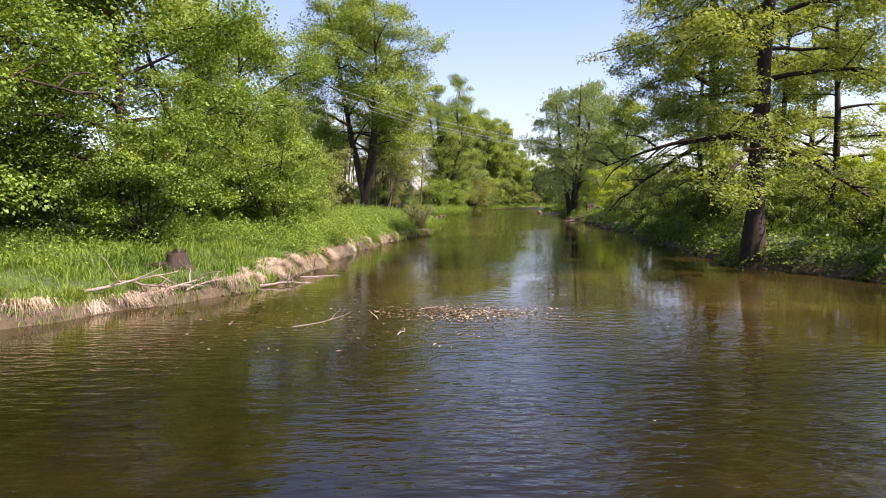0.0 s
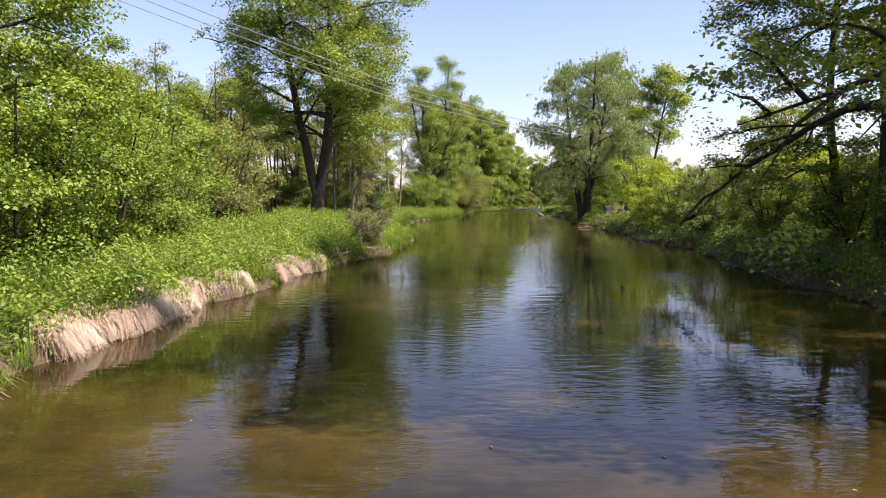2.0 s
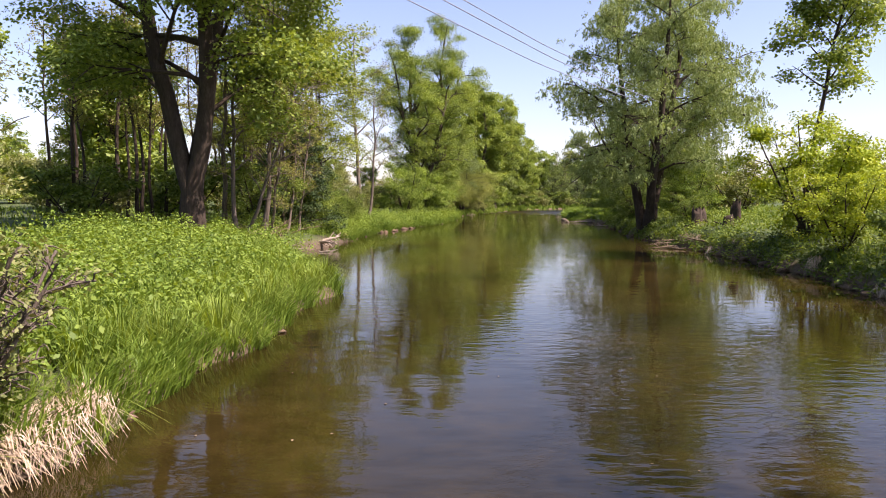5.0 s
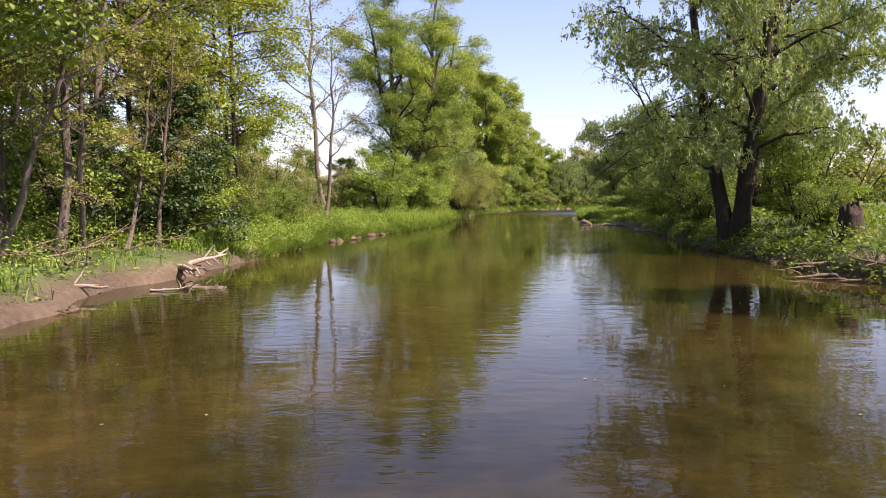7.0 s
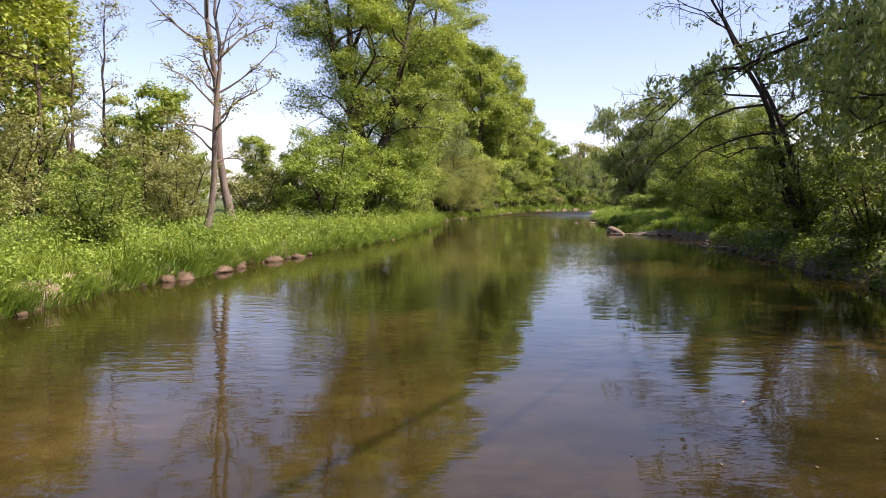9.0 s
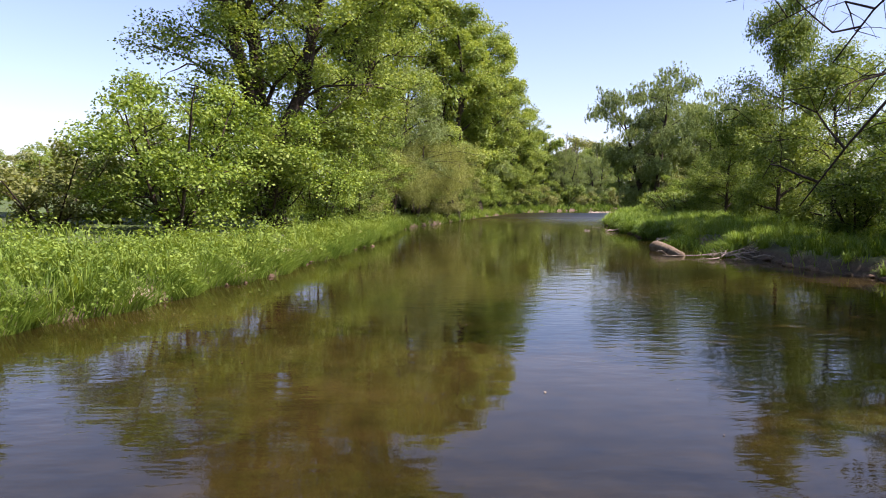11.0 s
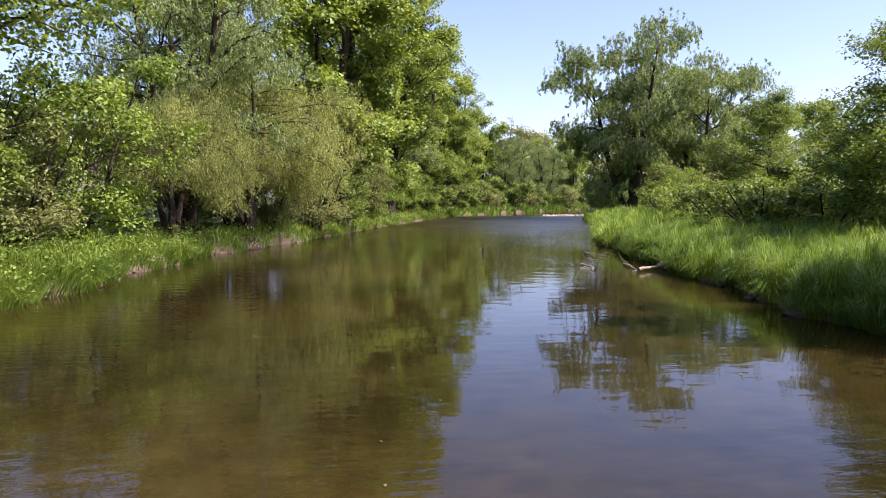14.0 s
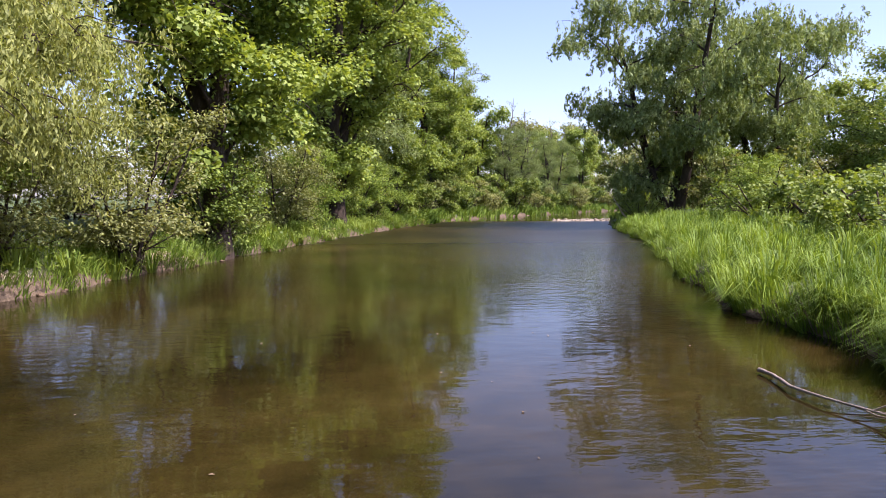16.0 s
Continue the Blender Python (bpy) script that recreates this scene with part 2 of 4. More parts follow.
def land(x, y):
    """Ground height at arrays x, y."""
    x, y = np.asarray(x, float), np.asarray(y, float)
    le, re = left_edge(y), right_edge(y)
    zl, zr = bank_height(le - x, y, -1), bank_height(x - re, y, 1)
    z = np.where(x < (le + re) / 2, zl, zr)
    out = np.maximum(le - x, x - re)
    bumps = 0.10 * np.sin(x * 0.9 + y * 0.5) * np.sin(y * 0.7 - x * 0.3) + 0.05 * np.sin(x * 2.3) * np.sin(y * 2.1)
    return z + bumps * np.clip(out / 2, 0, 1)


def at(x, y):
    return float(land(x, y))


def mesh_of(name, verts, faces, mat, smooth=False):
    """A mesh from arrays: verts (n, 3), faces (m, 3 or 4)."""
    verts, faces = np.asarray(verts, np.float32), np.asarray(faces, np.int32)
    me = bpy.data.meshes.new(name)
    k = faces.shape[1]
    me.vertices.add(len(verts))
    me.vertices.foreach_set("co", verts.ravel())
    me.loops.add(faces.size)
    me.loops.foreach_set("vertex_index", faces.ravel())
    me.polygons.add(len(faces))
    me.polygons.foreach_set("loop_start", np.arange(len(faces), dtype=np.int32) * k)
    if smooth:
        me.polygons.foreach_set("use_smooth", np.ones(len(faces), bool))
    me.update(calc_edges=True)
    me.materials.append(mat)
    return me


def part(name, me, parent, label=""):
    ob = new(name, me)
    ob.parent = parent
    return tagged(ob, label) if label else ob


# the ground, one sheet from far left over the river's bed to far right
offs = np.array([0.0, 0.12, 0.25, 0.5, 0.9, 1.5, 2.3, 3.2, 4.5, 6, 8, 11, 15, 20, 28, 40, 60, 100, 200, 500, 1500, 3500])
ys = np.concatenate([[-3500, -1200, -400, -150, -90], np.arange(-60, 300, 0.8), np.arange(300, 381, 4), [420, 520, 800, 1600, 3500]])
rows = []
for y in ys:
    yc = min(max(y, -60), 380)
    le, re = float(left_edge(yc)), float(right_edge(yc))
    close = min(1.0, max(0.0, (y - 380) / 40))
    xs = np.concatenate([le - offs[::-1], np.linspace(le, re, 9)[1:-1], re + offs])
    zs = land(xs, np.full(len(xs), yc))
    if close:
        zs = np.maximum(zs, 1.2 * close)
    rows.append(np.column_stack([xs, np.full(len(xs), y), zs]))
grid = np.array(rows)
nr, nc = grid.shape[:2]
i = np.arange(nr - 1)[:, None] * nc + np.arange(nc - 1)[None]
quads = np.stack([i, i + 1, i + nc + 1, i + nc], -1).reshape(-1, 4)
tagged(new("ground", mesh_of("ground", grid.reshape(-1, 3), quads, M_GROUND, True)), "green grassy riverbanks with bare brown earth at the water", "ground", kind="structure")

wys = np.concatenate([np.arange(-60, 380, 4.0), [400]])
wg = np.array([[(a, y, 0.0) for a in np.linspace(float(np.interp(y, LY, LX)) - 4, float(np.interp(y, RY, RX)) + 4, 5)] for y in wys])
i = np.arange(len(wys) - 1)[:, None] * 5 + np.arange(4)[None]
tagged(new("water", mesh_of("water", wg.reshape(-1, 3), np.stack([i, i + 1, i + 6, i + 5], -1).reshape(-1, 4), M_WATER, True)),
       "calm brown river water with small ripples mirroring the trees", "water", kind="structure")


# ---- trees ----
def tube(path, radii, sides=6):
    """Vertices and quads of a tapered tube along a path."""
    path, radii = np.asarray(path, float), np.asarray(radii, float)
    t = np.gradient(path, axis=0)
    t /= np.linalg.norm(t, axis=1)[:, None] + 1e-9
    ref = np.where(np.abs(t[:, 2:3]) > 0.9, np.array([[1.0, 0, 0]]), np.array([[0, 0, 1.0]]))
    u = np.cross(t, ref)
    u /= np.linalg.norm(u, axis=1)[:, None] + 1e-9
    v = np.cross(t, u)
    a = np.arange(sides) * 2 * np.pi / sides
    ring = path[:, None] + radii[:, None, None] * (np.cos(a)[None, :, None] * u[:, None] + np.sin(a)[None, :, None] * v[:, None])
    n = len(path)
    i = np.arange(n - 1)[:, None] * sides + np.arange(sides)[None]
    j = np.arange(n - 1)[:, None] * sides + (np.arange(sides)[None] + 1) % sides
    return ring.reshape(-1, 3), np.stack([i, j, j + sides, i + sides], -1).reshape(-1, 4)


def joined(pieces):
    vs, fs, k = [], [], 0
    for v, f in pieces:
        vs.append(v)
        fs.append(f + k)
        k += len(v)
    return np.concatenate(vs), np.concatenate(fs)


def bend(start, way, length, droop, wob, rng, n=6):
    """A branch's path: sets out along way, bends by droop, wanders by wob."""
    p, d, out = np.array(start, float), np.array(way, float), []
    d /= np.linalg.norm(d)
    out.append(p.copy())
    for k in range(n - 1):
        d = d + np.array([0, 0, -droop / (n - 1)]) + rng.normal(0, wob, 3)
        d /= np.linalg.norm(d)
        p = p + d * length / (n - 1)
        out.append(p.copy())
    return np.array(out)


def leaves(centres, size, rng, slim=0.55, flat=0.5, hang=0.0, out=None):
    """A four-cornered blade at each centre. flat: how level they lie; hang: how much they point down; out: the way they face."""
    n = len(centres)
    nrm = rng.normal(0, 1, (n, 3))
    nrm[:, 2] = np.abs(nrm[:, 2]) + flat
    if out is not None:
        nrm = nrm * 0.9 + out * 0.6
    nrm /= np.linalg.norm(nrm, axis=1)[:, None]
    ax = rng.normal(0, 1, (n, 3))
    ax[:, 2] -= hang
    if hang > 1:
        nrm[:, 2] *= 0.3
    ax -= nrm * (ax * nrm).sum(1)[:, None]
    ax /= np.linalg.norm(ax, axis=1)[:, None] + 1e-9
    side = np.cross(nrm, ax)
    s = size * rng.uniform(0.6, 1.3, n)[:, None]
    w = s * slim * 0.5
    fold = nrm * s * 0.12
    v = np.stack([centres - ax * s * 0.5, centres + side * w + fold, centres + ax * s * 0.5, centres - side * w + fold], 1)
    return v.reshape(-1, 3), np.arange(4 * n).reshape(-1, 4)


def grow(seed, h=18.0, r=0.35, lean=(0, 0), clear=0.25, reach=5.0, limbs=16, rise=0.6, droop=0.5, wob=0.12, crown="round", stems=1, spread=0.0,
         count=9000, leaf=0.2, slim=0.55, flat=0.5, hang=0.0, puff=0.45, strand=0.0, twigs=4, subs=5, per=120, squash=0.62, fork=0.0, floor=0.0):
    """Wood and leaves of one tree, the foot at the origin. Returns (trunk, limbs, crown) arrays."""
    rng = np.random.default_rng(seed)
    trunks, wood, nodes, tips = [], [], [], []
    for s in range(stems):
        ang = 2 * np.pi * (s + rng.uniform(0, 0.5)) / stems
        off = np.array([np.cos(ang), np.sin(ang), 0]) * spread
        n = 12
        f = np.linspace(0, 1, n)
        hs = h * (1.0 if stems == 1 else rng.uniform(0.75, 1.0))
        path = np.column_stack([lean[0] * f ** 1.3, lean[1] * f ** 1.3, hs * f]) + off[None] * (np.clip((f - fork) / (1 - fork), 0, 1) ** 0.9)[:, None]
        wander = np.cumsum(rng.normal(0, wob * hs * 0.045, (n, 3)), axis=0)
        wander[:, 2] = 0
        path += wander * (f > fork)[:, None]
        path += off[None] * (0.08 if fork == 0 else 0.02)
        path[0, 2] = -0.3
        rr = r * (1 - f) ** 0.8 * 0.92 + 0.02
        rr[0] *= 1.45
        trunks.append(tube(path, rr, 10 if h > 7 else 5))
        for i in range(limbs):
            q = clear + (0.98 - clear) * (i + rng.uniform(0.1, 0.9)) / limbs
            rel = (q - clear) / (1 - clear)
            if crown == "round":
                prof = math.sin(math.pi * min(1, 0.18 + 0.80 * rel)) ** 0.7
            elif crown == "cone":
                prof = 1 - 0.85 * rel
            elif crown == "vase":
                prof = 0.55 + 0.45 * rel if rel < 0.75 else 1.0 - 1.6 * (rel - 0.75)
            else:
                prof = 0.9 - 0.35 * rel
            L = reach * prof * rng.uniform(0.7, 1.15)
            a = i * 2.4 + rng.uniform(-0.5, 0.5) + s * 1.7
            base = np.array([np.interp(q, f, path[:, k]) for k in range(3)])
            up = rise * rng.uniform(0.6, 1.3) + 0.8 * max(0, rel - 0.6)
            limb = bend(base, (np.cos(a), np.sin(a), up), L, droop, wob, rng, 7)
            r0 = min(0.6 * float(np.interp(q, f, rr)), 0.021 * L + 0.01)
            wood.append(tube(limb, np.linspace(r0, 0.012, 7), 5 if h > 7 else 3))
            for k in range(subs):
                g = 0.28 + 0.72 * (k + rng.uniform(0, 1)) / subs
                bp = np.array([np.interp(g * 6, np.arange(7), limb[:, c]) for c in range(3)])
                aa = a + rng.choice((-1, 1)) * rng.uniform(0.4, 1.3)
                sl = L * rng.uniform(0.22, 0.45)
                sub = bend(bp, (np.cos(aa), np.sin(aa), up * 0.6 + rng.normal(0, 0.3)), sl, droop * 1.2, wob * 1.5, rng, 5)
                if (h > 7 and leaf < 0.6) or leaf < 0.1:
                    wood.append(tube(sub, np.linspace(max(0.012, r0 * 0.4), 0.006, 5), 4 if leaf < 0.35 else 3))
                nodes.append(sub[1:])
                for w in range(twigs):
                    tb = sub[rng.integers(1, 5)]
                    tw = bend(tb, rng.normal(0, 1, 3) + (0, 0, 0.2), sl * rng.uniform(0.3, 0.6), droop, wob * 2, rng, 4)
                    if rng.random() < 0.5:
                        wood.append(tube(tw, (0.010, 0.008, 0.006, 0.004), 3))
                    tips.append(tw[1:])
    anchors = np.concatenate(nodes + tips + tips) if tips else np.concatenate(nodes)
    # leaves gather in billows: domed sprays, full above, hollow below, with gaps between
    m = max(40, count // per)
    centre = anchors[rng.integers(0, len(anchors), m)]
    size = puff * rng.uniform(0.7, 1.9, m)
    k = rng.choice(m, count, p=size ** 2 / (size ** 2).sum())
    way = rng.normal(0, 1, (count, 3))
    way[:, 2] = np.abs(way[:, 2]) * 0.9 - 0.35
    way /= np.linalg.norm(way, axis=1)[:, None]
    tilt = rng.normal(0, 0.35, (m, 2))[k]
    pos = way * (size[k] * rng.random(count) ** 0.4)[:, None] * (1, 1, squash)
    pos[:, 2] += (pos[:, :2] * tilt).sum(1)
    pos += centre[k] + rng.normal(0, 0.15 * puff, (count, 3))
    if strand > 0:
        # hanging shoots: leaves strung below a point of the billow
        per_shoot = 16
        shoot = rng.integers(0, max(1, count // per_shoot), count)
        head = pos[shoot]
        drop = strand * (0.35 + 0.9 * rng.random(count))[shoot]
        fall = rng.random(count)
        sway = rng.normal(0, 0.16, (count, 2))[shoot]
        pos = head + rng.normal(0, 0.08, (count, 3))
        pos[:, :2] += sway * (fall * drop)[:, None] + way[shoot][:, :2] * 0.15 * strand * np.sqrt(fall)[:, None]
        pos[:, 2] -= fall * drop
        way = way[shoot]
    if floor:
        # an open hollow under the crown, its hem uneven
        hem = floor * (0.75 + 0.3 * np.sin(2 * np.arctan2(pos[:, 1], pos[:, 0]) + seed) + 0.12 * np.sin(pos[:, 0] * 2.1))
        keep = pos[:, 2] > hem
        pos, way = pos[keep], way[keep]
    pos[:, 2] = np.maximum(pos[:, 2], 0.12)
    return joined(trunks), joined(wood), leaves(pos, leaf, rng, slim, flat, hang, way)


PROTO = {}


def proto(kind, bark, leaf_mat, **k):
    t, w, c = grow(**k)
    PROTO[kind] = (mesh_of(kind + "_trunk", *t, bark, True), mesh_of(kind + "_branches", *w, bark, True), mesh_of(kind + "_crown", *c, leaf_mat))


def plant(kind, name, x, y, size=1.0, turn=0.0, label="", category="tree", group="", wide=1.0, lean=0.0, sink=0.0):
    base = new(name)
    base.matrix_basis = Matrix.LocRotScale((x, y, at(x, y) - sink), Euler((0, radians(lean), radians(turn))), (size * wide, size * wide, size))
    t, w, c = PROTO[kind]
    tagged(part("branchwork", w, part("trunk", t, base)), kind="stuff")
    part("crown", c, base)
    return tagged(base, label, category, group)

proto("maple", M_BARK, M_MAPLE, seed=1, h=12, r=0.2, clear=0.05, reach=5.0, limbs=22, rise=0.5, droop=0.4, count=62000, leaf=0.12, slim=0.75, puff=0.62, per=150)
proto("oak", M_BARK, M_POPLAR, seed=2, h=17, r=0.34, clear=0.15, reach=5.4, limbs=9, rise=0.6, droop=0.5, count=34000, leaf=0.2, slim=0.7, puff=0.8, twigs=3, per=130, stems=3, spread=3.2, fork=0.25)
proto("poplar", M_BARK, M_POPLAR, seed=3, h=27, r=0.52, clear=0.27, reach=8.5, limbs=16, rise=0.8, droop=0.6, count=115000, leaf=0.21, slim=0.75, puff=1.0, stems=3, spread=4.0, twigs=3, per=190, fork=0.12)
proto("tall", M_BARK, M_POPLAR, seed=4, h=30, r=0.5, clear=0.07, reach=7.6, limbs=16, rise=1.3, droop=0.35, count=84000, leaf=0.27, slim=0.7, puff=0.85, twigs=2, per=150, stems=3, spread=3.6, fork=0.2, wob=0.2, squash=0.65)
proto("near_poplar", M_BARK, M_POPLAR, seed=44, h=30, r=0.5, clear=0.07, reach=7.6, limbs=16, rise=1.3, droop=0.35, count=110000, leaf=0.17, slim=0.7, puff=0.85, twigs=2, per=220, stems=3, spread=3.6, fork=0.2, wob=0.2, squash=0.65)
proto("young", M_BARK, M_YELLOW, seed=5, h=18, r=0.14, clear=0.28, reach=5.6, limbs=22, rise=0.7, droop=0.6, count=36000, leaf=0.18, slim=0.6, puff=0.7, stems=2, spread=2.0, twigs=3, per=90)
proto("bare", M_PALEBARK, M_OCHRE, seed=6, h=16, r=0.17, clear=0.22, reach=4.0, limbs=16, rise=1.0, droop=0.1, count=2800, leaf=0.14, puff=0.32, subs=6, twigs=5, wob=0.17, per=26)
proto("pole", M_BARK, M_OCHRE, seed=7, h=15, r=0.13, clear=0.4, reach=2.6, limbs=9, rise=1.2, droop=0.1, count=1300, leaf=0.18, puff=0.45, wob=0.15, twigs=2, per=26)
proto("willow", M_BARK, M_WILLOW, seed=8, h=20, r=0.42, clear=0.14, reach=6.6, limbs=16, rise=0.8, droop=0.6, count=130000, leaf=0.2, slim=0.52, hang=1.2, puff=0.9, strand=0.5, stems=3, spread=3.4, twigs=2, per=220)
proto("weeping", M_BARK, M_WEEP, seed=9, h=13, r=0.32, clear=0.42, reach=6.8, limbs=18, rise=0.6, droop=1.1, count=110000, leaf=0.2, slim=0.36, hang=2.0, puff=0.8, per=260, strand=1.7, stems=3, spread=2.2, twigs=2, floor=4.2)
proto("vase_willow", M_BARK, M_WILLOW, seed=10, h=19, r=0.45, clear=0.1, reach=7.0, limbs=16, rise=0.9, droop=0.6, crown="vase", count=110000, leaf=0.32, slim=0.46, hang=1.2, puff=1.15, strand=0.7, stems=3, spread=4.2, twigs=2, per=240)
proto("alder", M_BARK, M_ALDER, seed=11, h=22, r=0.42, clear=0.2, reach=7.6, limbs=32, rise=0.3, droop=0.75, crown="cyl", count=105000, leaf=0.14, slim=0.6, puff=0.5, subs=7, twigs=3, flat=0.9, per=70, squash=0.36)
proto("small_alder", M_BARK, M_ALDER, seed=31, h=20, r=0.25, clear=0.15, reach=5.4, limbs=24, rise=0.35, droop=0.6, crown="cyl", count=18000, leaf=0.2, slim=0.6, puff=0.6, twigs=3, flat=0.9, per=60, squash=0.32)
proto("slim", M_BARK, M_POPLAR, seed=12, h=13.5, r=0.15, clear=0.5, reach=3.4, limbs=16, rise=0.8, droop=0.3, lean=(2.0, 0), count=12000, leaf=0.2, slim=0.7, puff=0.62, twigs=3, per=100)
proto("shrub", M_BARK, M_SHRUB, seed=13, h=4.2, r=0.05, clear=0.04, reach=1.8, limbs=6, rise=0.7, droop=0.5, stems=7, spread=1.7, count=13000, leaf=0.13, slim=0.65, puff=0.42, twigs=1, subs=3, per=90)
proto("bright_shrub", M_BARK, M_BRIGHT, seed=14, h=4.8, r=0.05, clear=0.04, reach=2.2, limbs=6, rise=0.7, droop=0.4, stems=7, spread=2.2, count=17000, leaf=0.15, slim=0.6, puff=0.42, twigs=1, subs=3, per=90)
proto("sage_shrub", M_BARK, M_SAGE, seed=15, h=4.4, r=0.05, clear=0.04, reach=1.9, limbs=6, rise=0.7, droop=0.6, stems=7, spread=1.8, count=14000, leaf=0.14, slim=0.42, hang=0.6, puff=0.42, twigs=1, subs=3, per=90)
proto("maple_shrub", M_BARK, M_MAPLE, seed=16, h=6.5, r=0.07, clear=0.03, reach=2.8, limbs=8, rise=0.6, droop=0.5, stems=6, spread=2.2, count=22000, leaf=0.13, slim=0.75, puff=0.5, twigs=2, subs=3, per=110)
proto("bramble", M_BARK, M_SHRUB, seed=17, h=1.7, r=0.02, clear=0.05, reach=1.0, limbs=4, rise=0.6, droop=0.8, stems=9, spread=1.5, count=6500, leaf=0.12, slim=0.7, puff=0.26, twigs=0, subs=3, per=70)
proto("fir", M_BARK, M_FIR_SHADE, seed=18, h=14, r=0.2, clear=0.05, reach=3.4, limbs=40, rise=0.1, droop=0.5, crown="cone", count=8000, leaf=0.4, slim=0.3, puff=0.25, subs=3, twigs=0)
# a bush in conifer-dark leaves: its shade is put into the colour
proto("shade_toned_bush", M_BARK, M_FIR_SHADE, seed=41, h=6.2, r=0.09, clear=0.06, reach=3.0, limbs=26, rise=0.25, droop=0.5, crown="cone", count=16000, leaf=0.15, slim=0.5, puff=0.4, per=70, squash=0.28, subs=4, twigs=1)
proto("snag", M_PALEBARK, M_SAGE, seed=19, h=19, r=0.25, clear=0.3, reach=4.0, limbs=12, rise=1.1, droop=0.1, count=300, leaf=0.2, puff=0.4, subs=5, twigs=3, wob=0.2, per=20)
proto("broad", M_BARK, M_SHRUB, seed=20, h=9.0, r=0.16, clear=0.03, reach=4.6, limbs=24, rise=0.5, droop=0.3, count=46000, leaf=0.14, slim=0.7, puff=0.62, twigs=3, per=120)
proto("leaner", M_BARK, M_ALDER, seed=33, h=12.5, r=0.17, lean=(-4.5, 1.0), clear=0.3, reach=7.0, limbs=12, rise=0.4, droop=0.5, stems=2, spread=1.8, count=1500, leaf=0.17, puff=0.3, subs=6, twigs=5, wob=0.2, per=26)
proto("twiggy", M_PALEBARK, M_SAGE, seed=21, h=2.0, r=0.012, clear=0.05, reach=0.8, limbs=10, rise=0.9, droop=0.2, stems=11, spread=1.0, count=4200, leaf=0.075, puff=0.14, twigs=3, subs=4, per=20)
proto("far_tree", M_BARK, M_POPLAR, seed=22, h=17, r=0.3, clear=0.03, reach=7.0, limbs=12, rise=0.6, droop=0.4, crown="cyl", count=6500, leaf=0.5, slim=0.8, puff=1.35, twigs=0, subs=3, per=90)
proto("mid_tree", M_BARK, M_POPLAR, seed=32, h=17, r=0.3, clear=0.05, reach=5.4, limbs=8, rise=1.1, droop=0.4, crown="cyl", count=17000, leaf=0.36, slim=0.75, puff=0.9, twigs=1, subs=4, per=130, stems=3, spread=2.6, fork=0.2, wob=0.18, squash=0.85)
proto("far_sage", M_BARK, M_SAGE, seed=23, h=14, r=0.25, clear=0.03, reach=6.5, limbs=12, rise=0.6, droop=0.4, count=6000, leaf=0.46, slim=0.7, puff=1.2, twigs=0, subs=3, per=90)
proto("under", M_BARK, M_SHRUB, seed=24, h=3.6, r=0.04, clear=0.03, reach=2.2, limbs=5, rise=0.6, droop=0.4, stems=6, spread=2.4, count=5200, leaf=0.24, slim=0.7, puff=0.5, twigs=0, subs=3, per=80)
proto("under_pale", M_BARK, M_SAGE, seed=25, h=3.6, r=0.04, clear=0.03, reach=2.2, limbs=5, rise=0.6, droop=0.4, stems=6, spread=2.4, count=5200, leaf=0.22, slim=0.6, puff=0.5, twigs=0, subs=3, per=80)

T_LEAFY = "tall broadleaf tree with fresh green foliage on the riverbank"
T_MAPLE = "leafy maple with broad bright green leaves on the bank"
T_WILLOW = "large old willow with grey-green leaves beside the water"
T_BARE = "slender tree with sparse young yellow-green leaves"
T_SHRUB = "dense green shrub growing above the water's edge"

# left bank, upstream
for k, x, y, s, t in [("maple", -11.5, 40, 0.95, 10), ("maple", -13.5, 30, 1.15, 130), ("maple", -16, 20, 1.2, 250), ("maple", -14.5, 10, 1.1, 70),
                      ("oak", -19, 33, 1.15, 0), ("oak", -20, 18, 1.2, 90), ("oak", -17, 48, 1.05, 200), ("oak", -28, 27, 1.3, 300), ("oak", -21, 3, 1.1, 30)]:
    plant(k, "maple_tree" if k == "maple" else "oak_tree", x, y, s, t, T_MAPLE if k == "maple" else T_LEAFY, group="trees on the left bank")
for x, y, s, a in [(-16, 69, 0.66, 0), (-20, 62, 0.72, 130)]:
    plant("oak", "broadleaf_tree", x, y, s, a, "rounded light green tree behind the herb bank", group="trees on the left bank")
for x, y, s, a in [(-24, 108, 0.95, 0), (-30, 124, 1.0, 70), (-22, 138, 0.95, 150), (-36, 104, 1.0, 220), (-16, 146, 0.6, 290), (-9, 168, 0.42, 20), (-15, 172, 0.5, 130), (-24, 158, 0.55, 200), (-33, 140, 0.7, 90)]:
    plant("mid_tree", "broadleaf_tree", x, y, s, a, "green tree behind the thin wood", group="trees behind the left bank")
plant("poplar", "poplar_tree", -9.5, 86, 1.0, 40, "massive old poplar with two dark furrowed trunks and green crown")
plant("young", "robinia_tree", -7.5, 99, 0.95, 0, "young tree with fine yellow-green leaves leaning over the water")
plant("young", "robinia_tree", -6.5, 108, 0.85, 90, "young tree with fine yellow-green leaves leaning over the water")
for x, y, s, t in [(-7.2, 91, 0.85, 0), (-8.2, 94.5, 0.95, 40), (-8.5, 100, 1.0, 0), (-7, 109, 0.9, 120), (-11, 106, 1.1, 60), (-5.4, 130, 1.3, 200), (-4.2, 121.5, 0.85, 30), (-12, 118, 1.0, 260), (-10, 93, 0.9, 310)]:
    plant("bare", "robinia_tree", x, y, s, t, T_BARE, group="half bare trees")
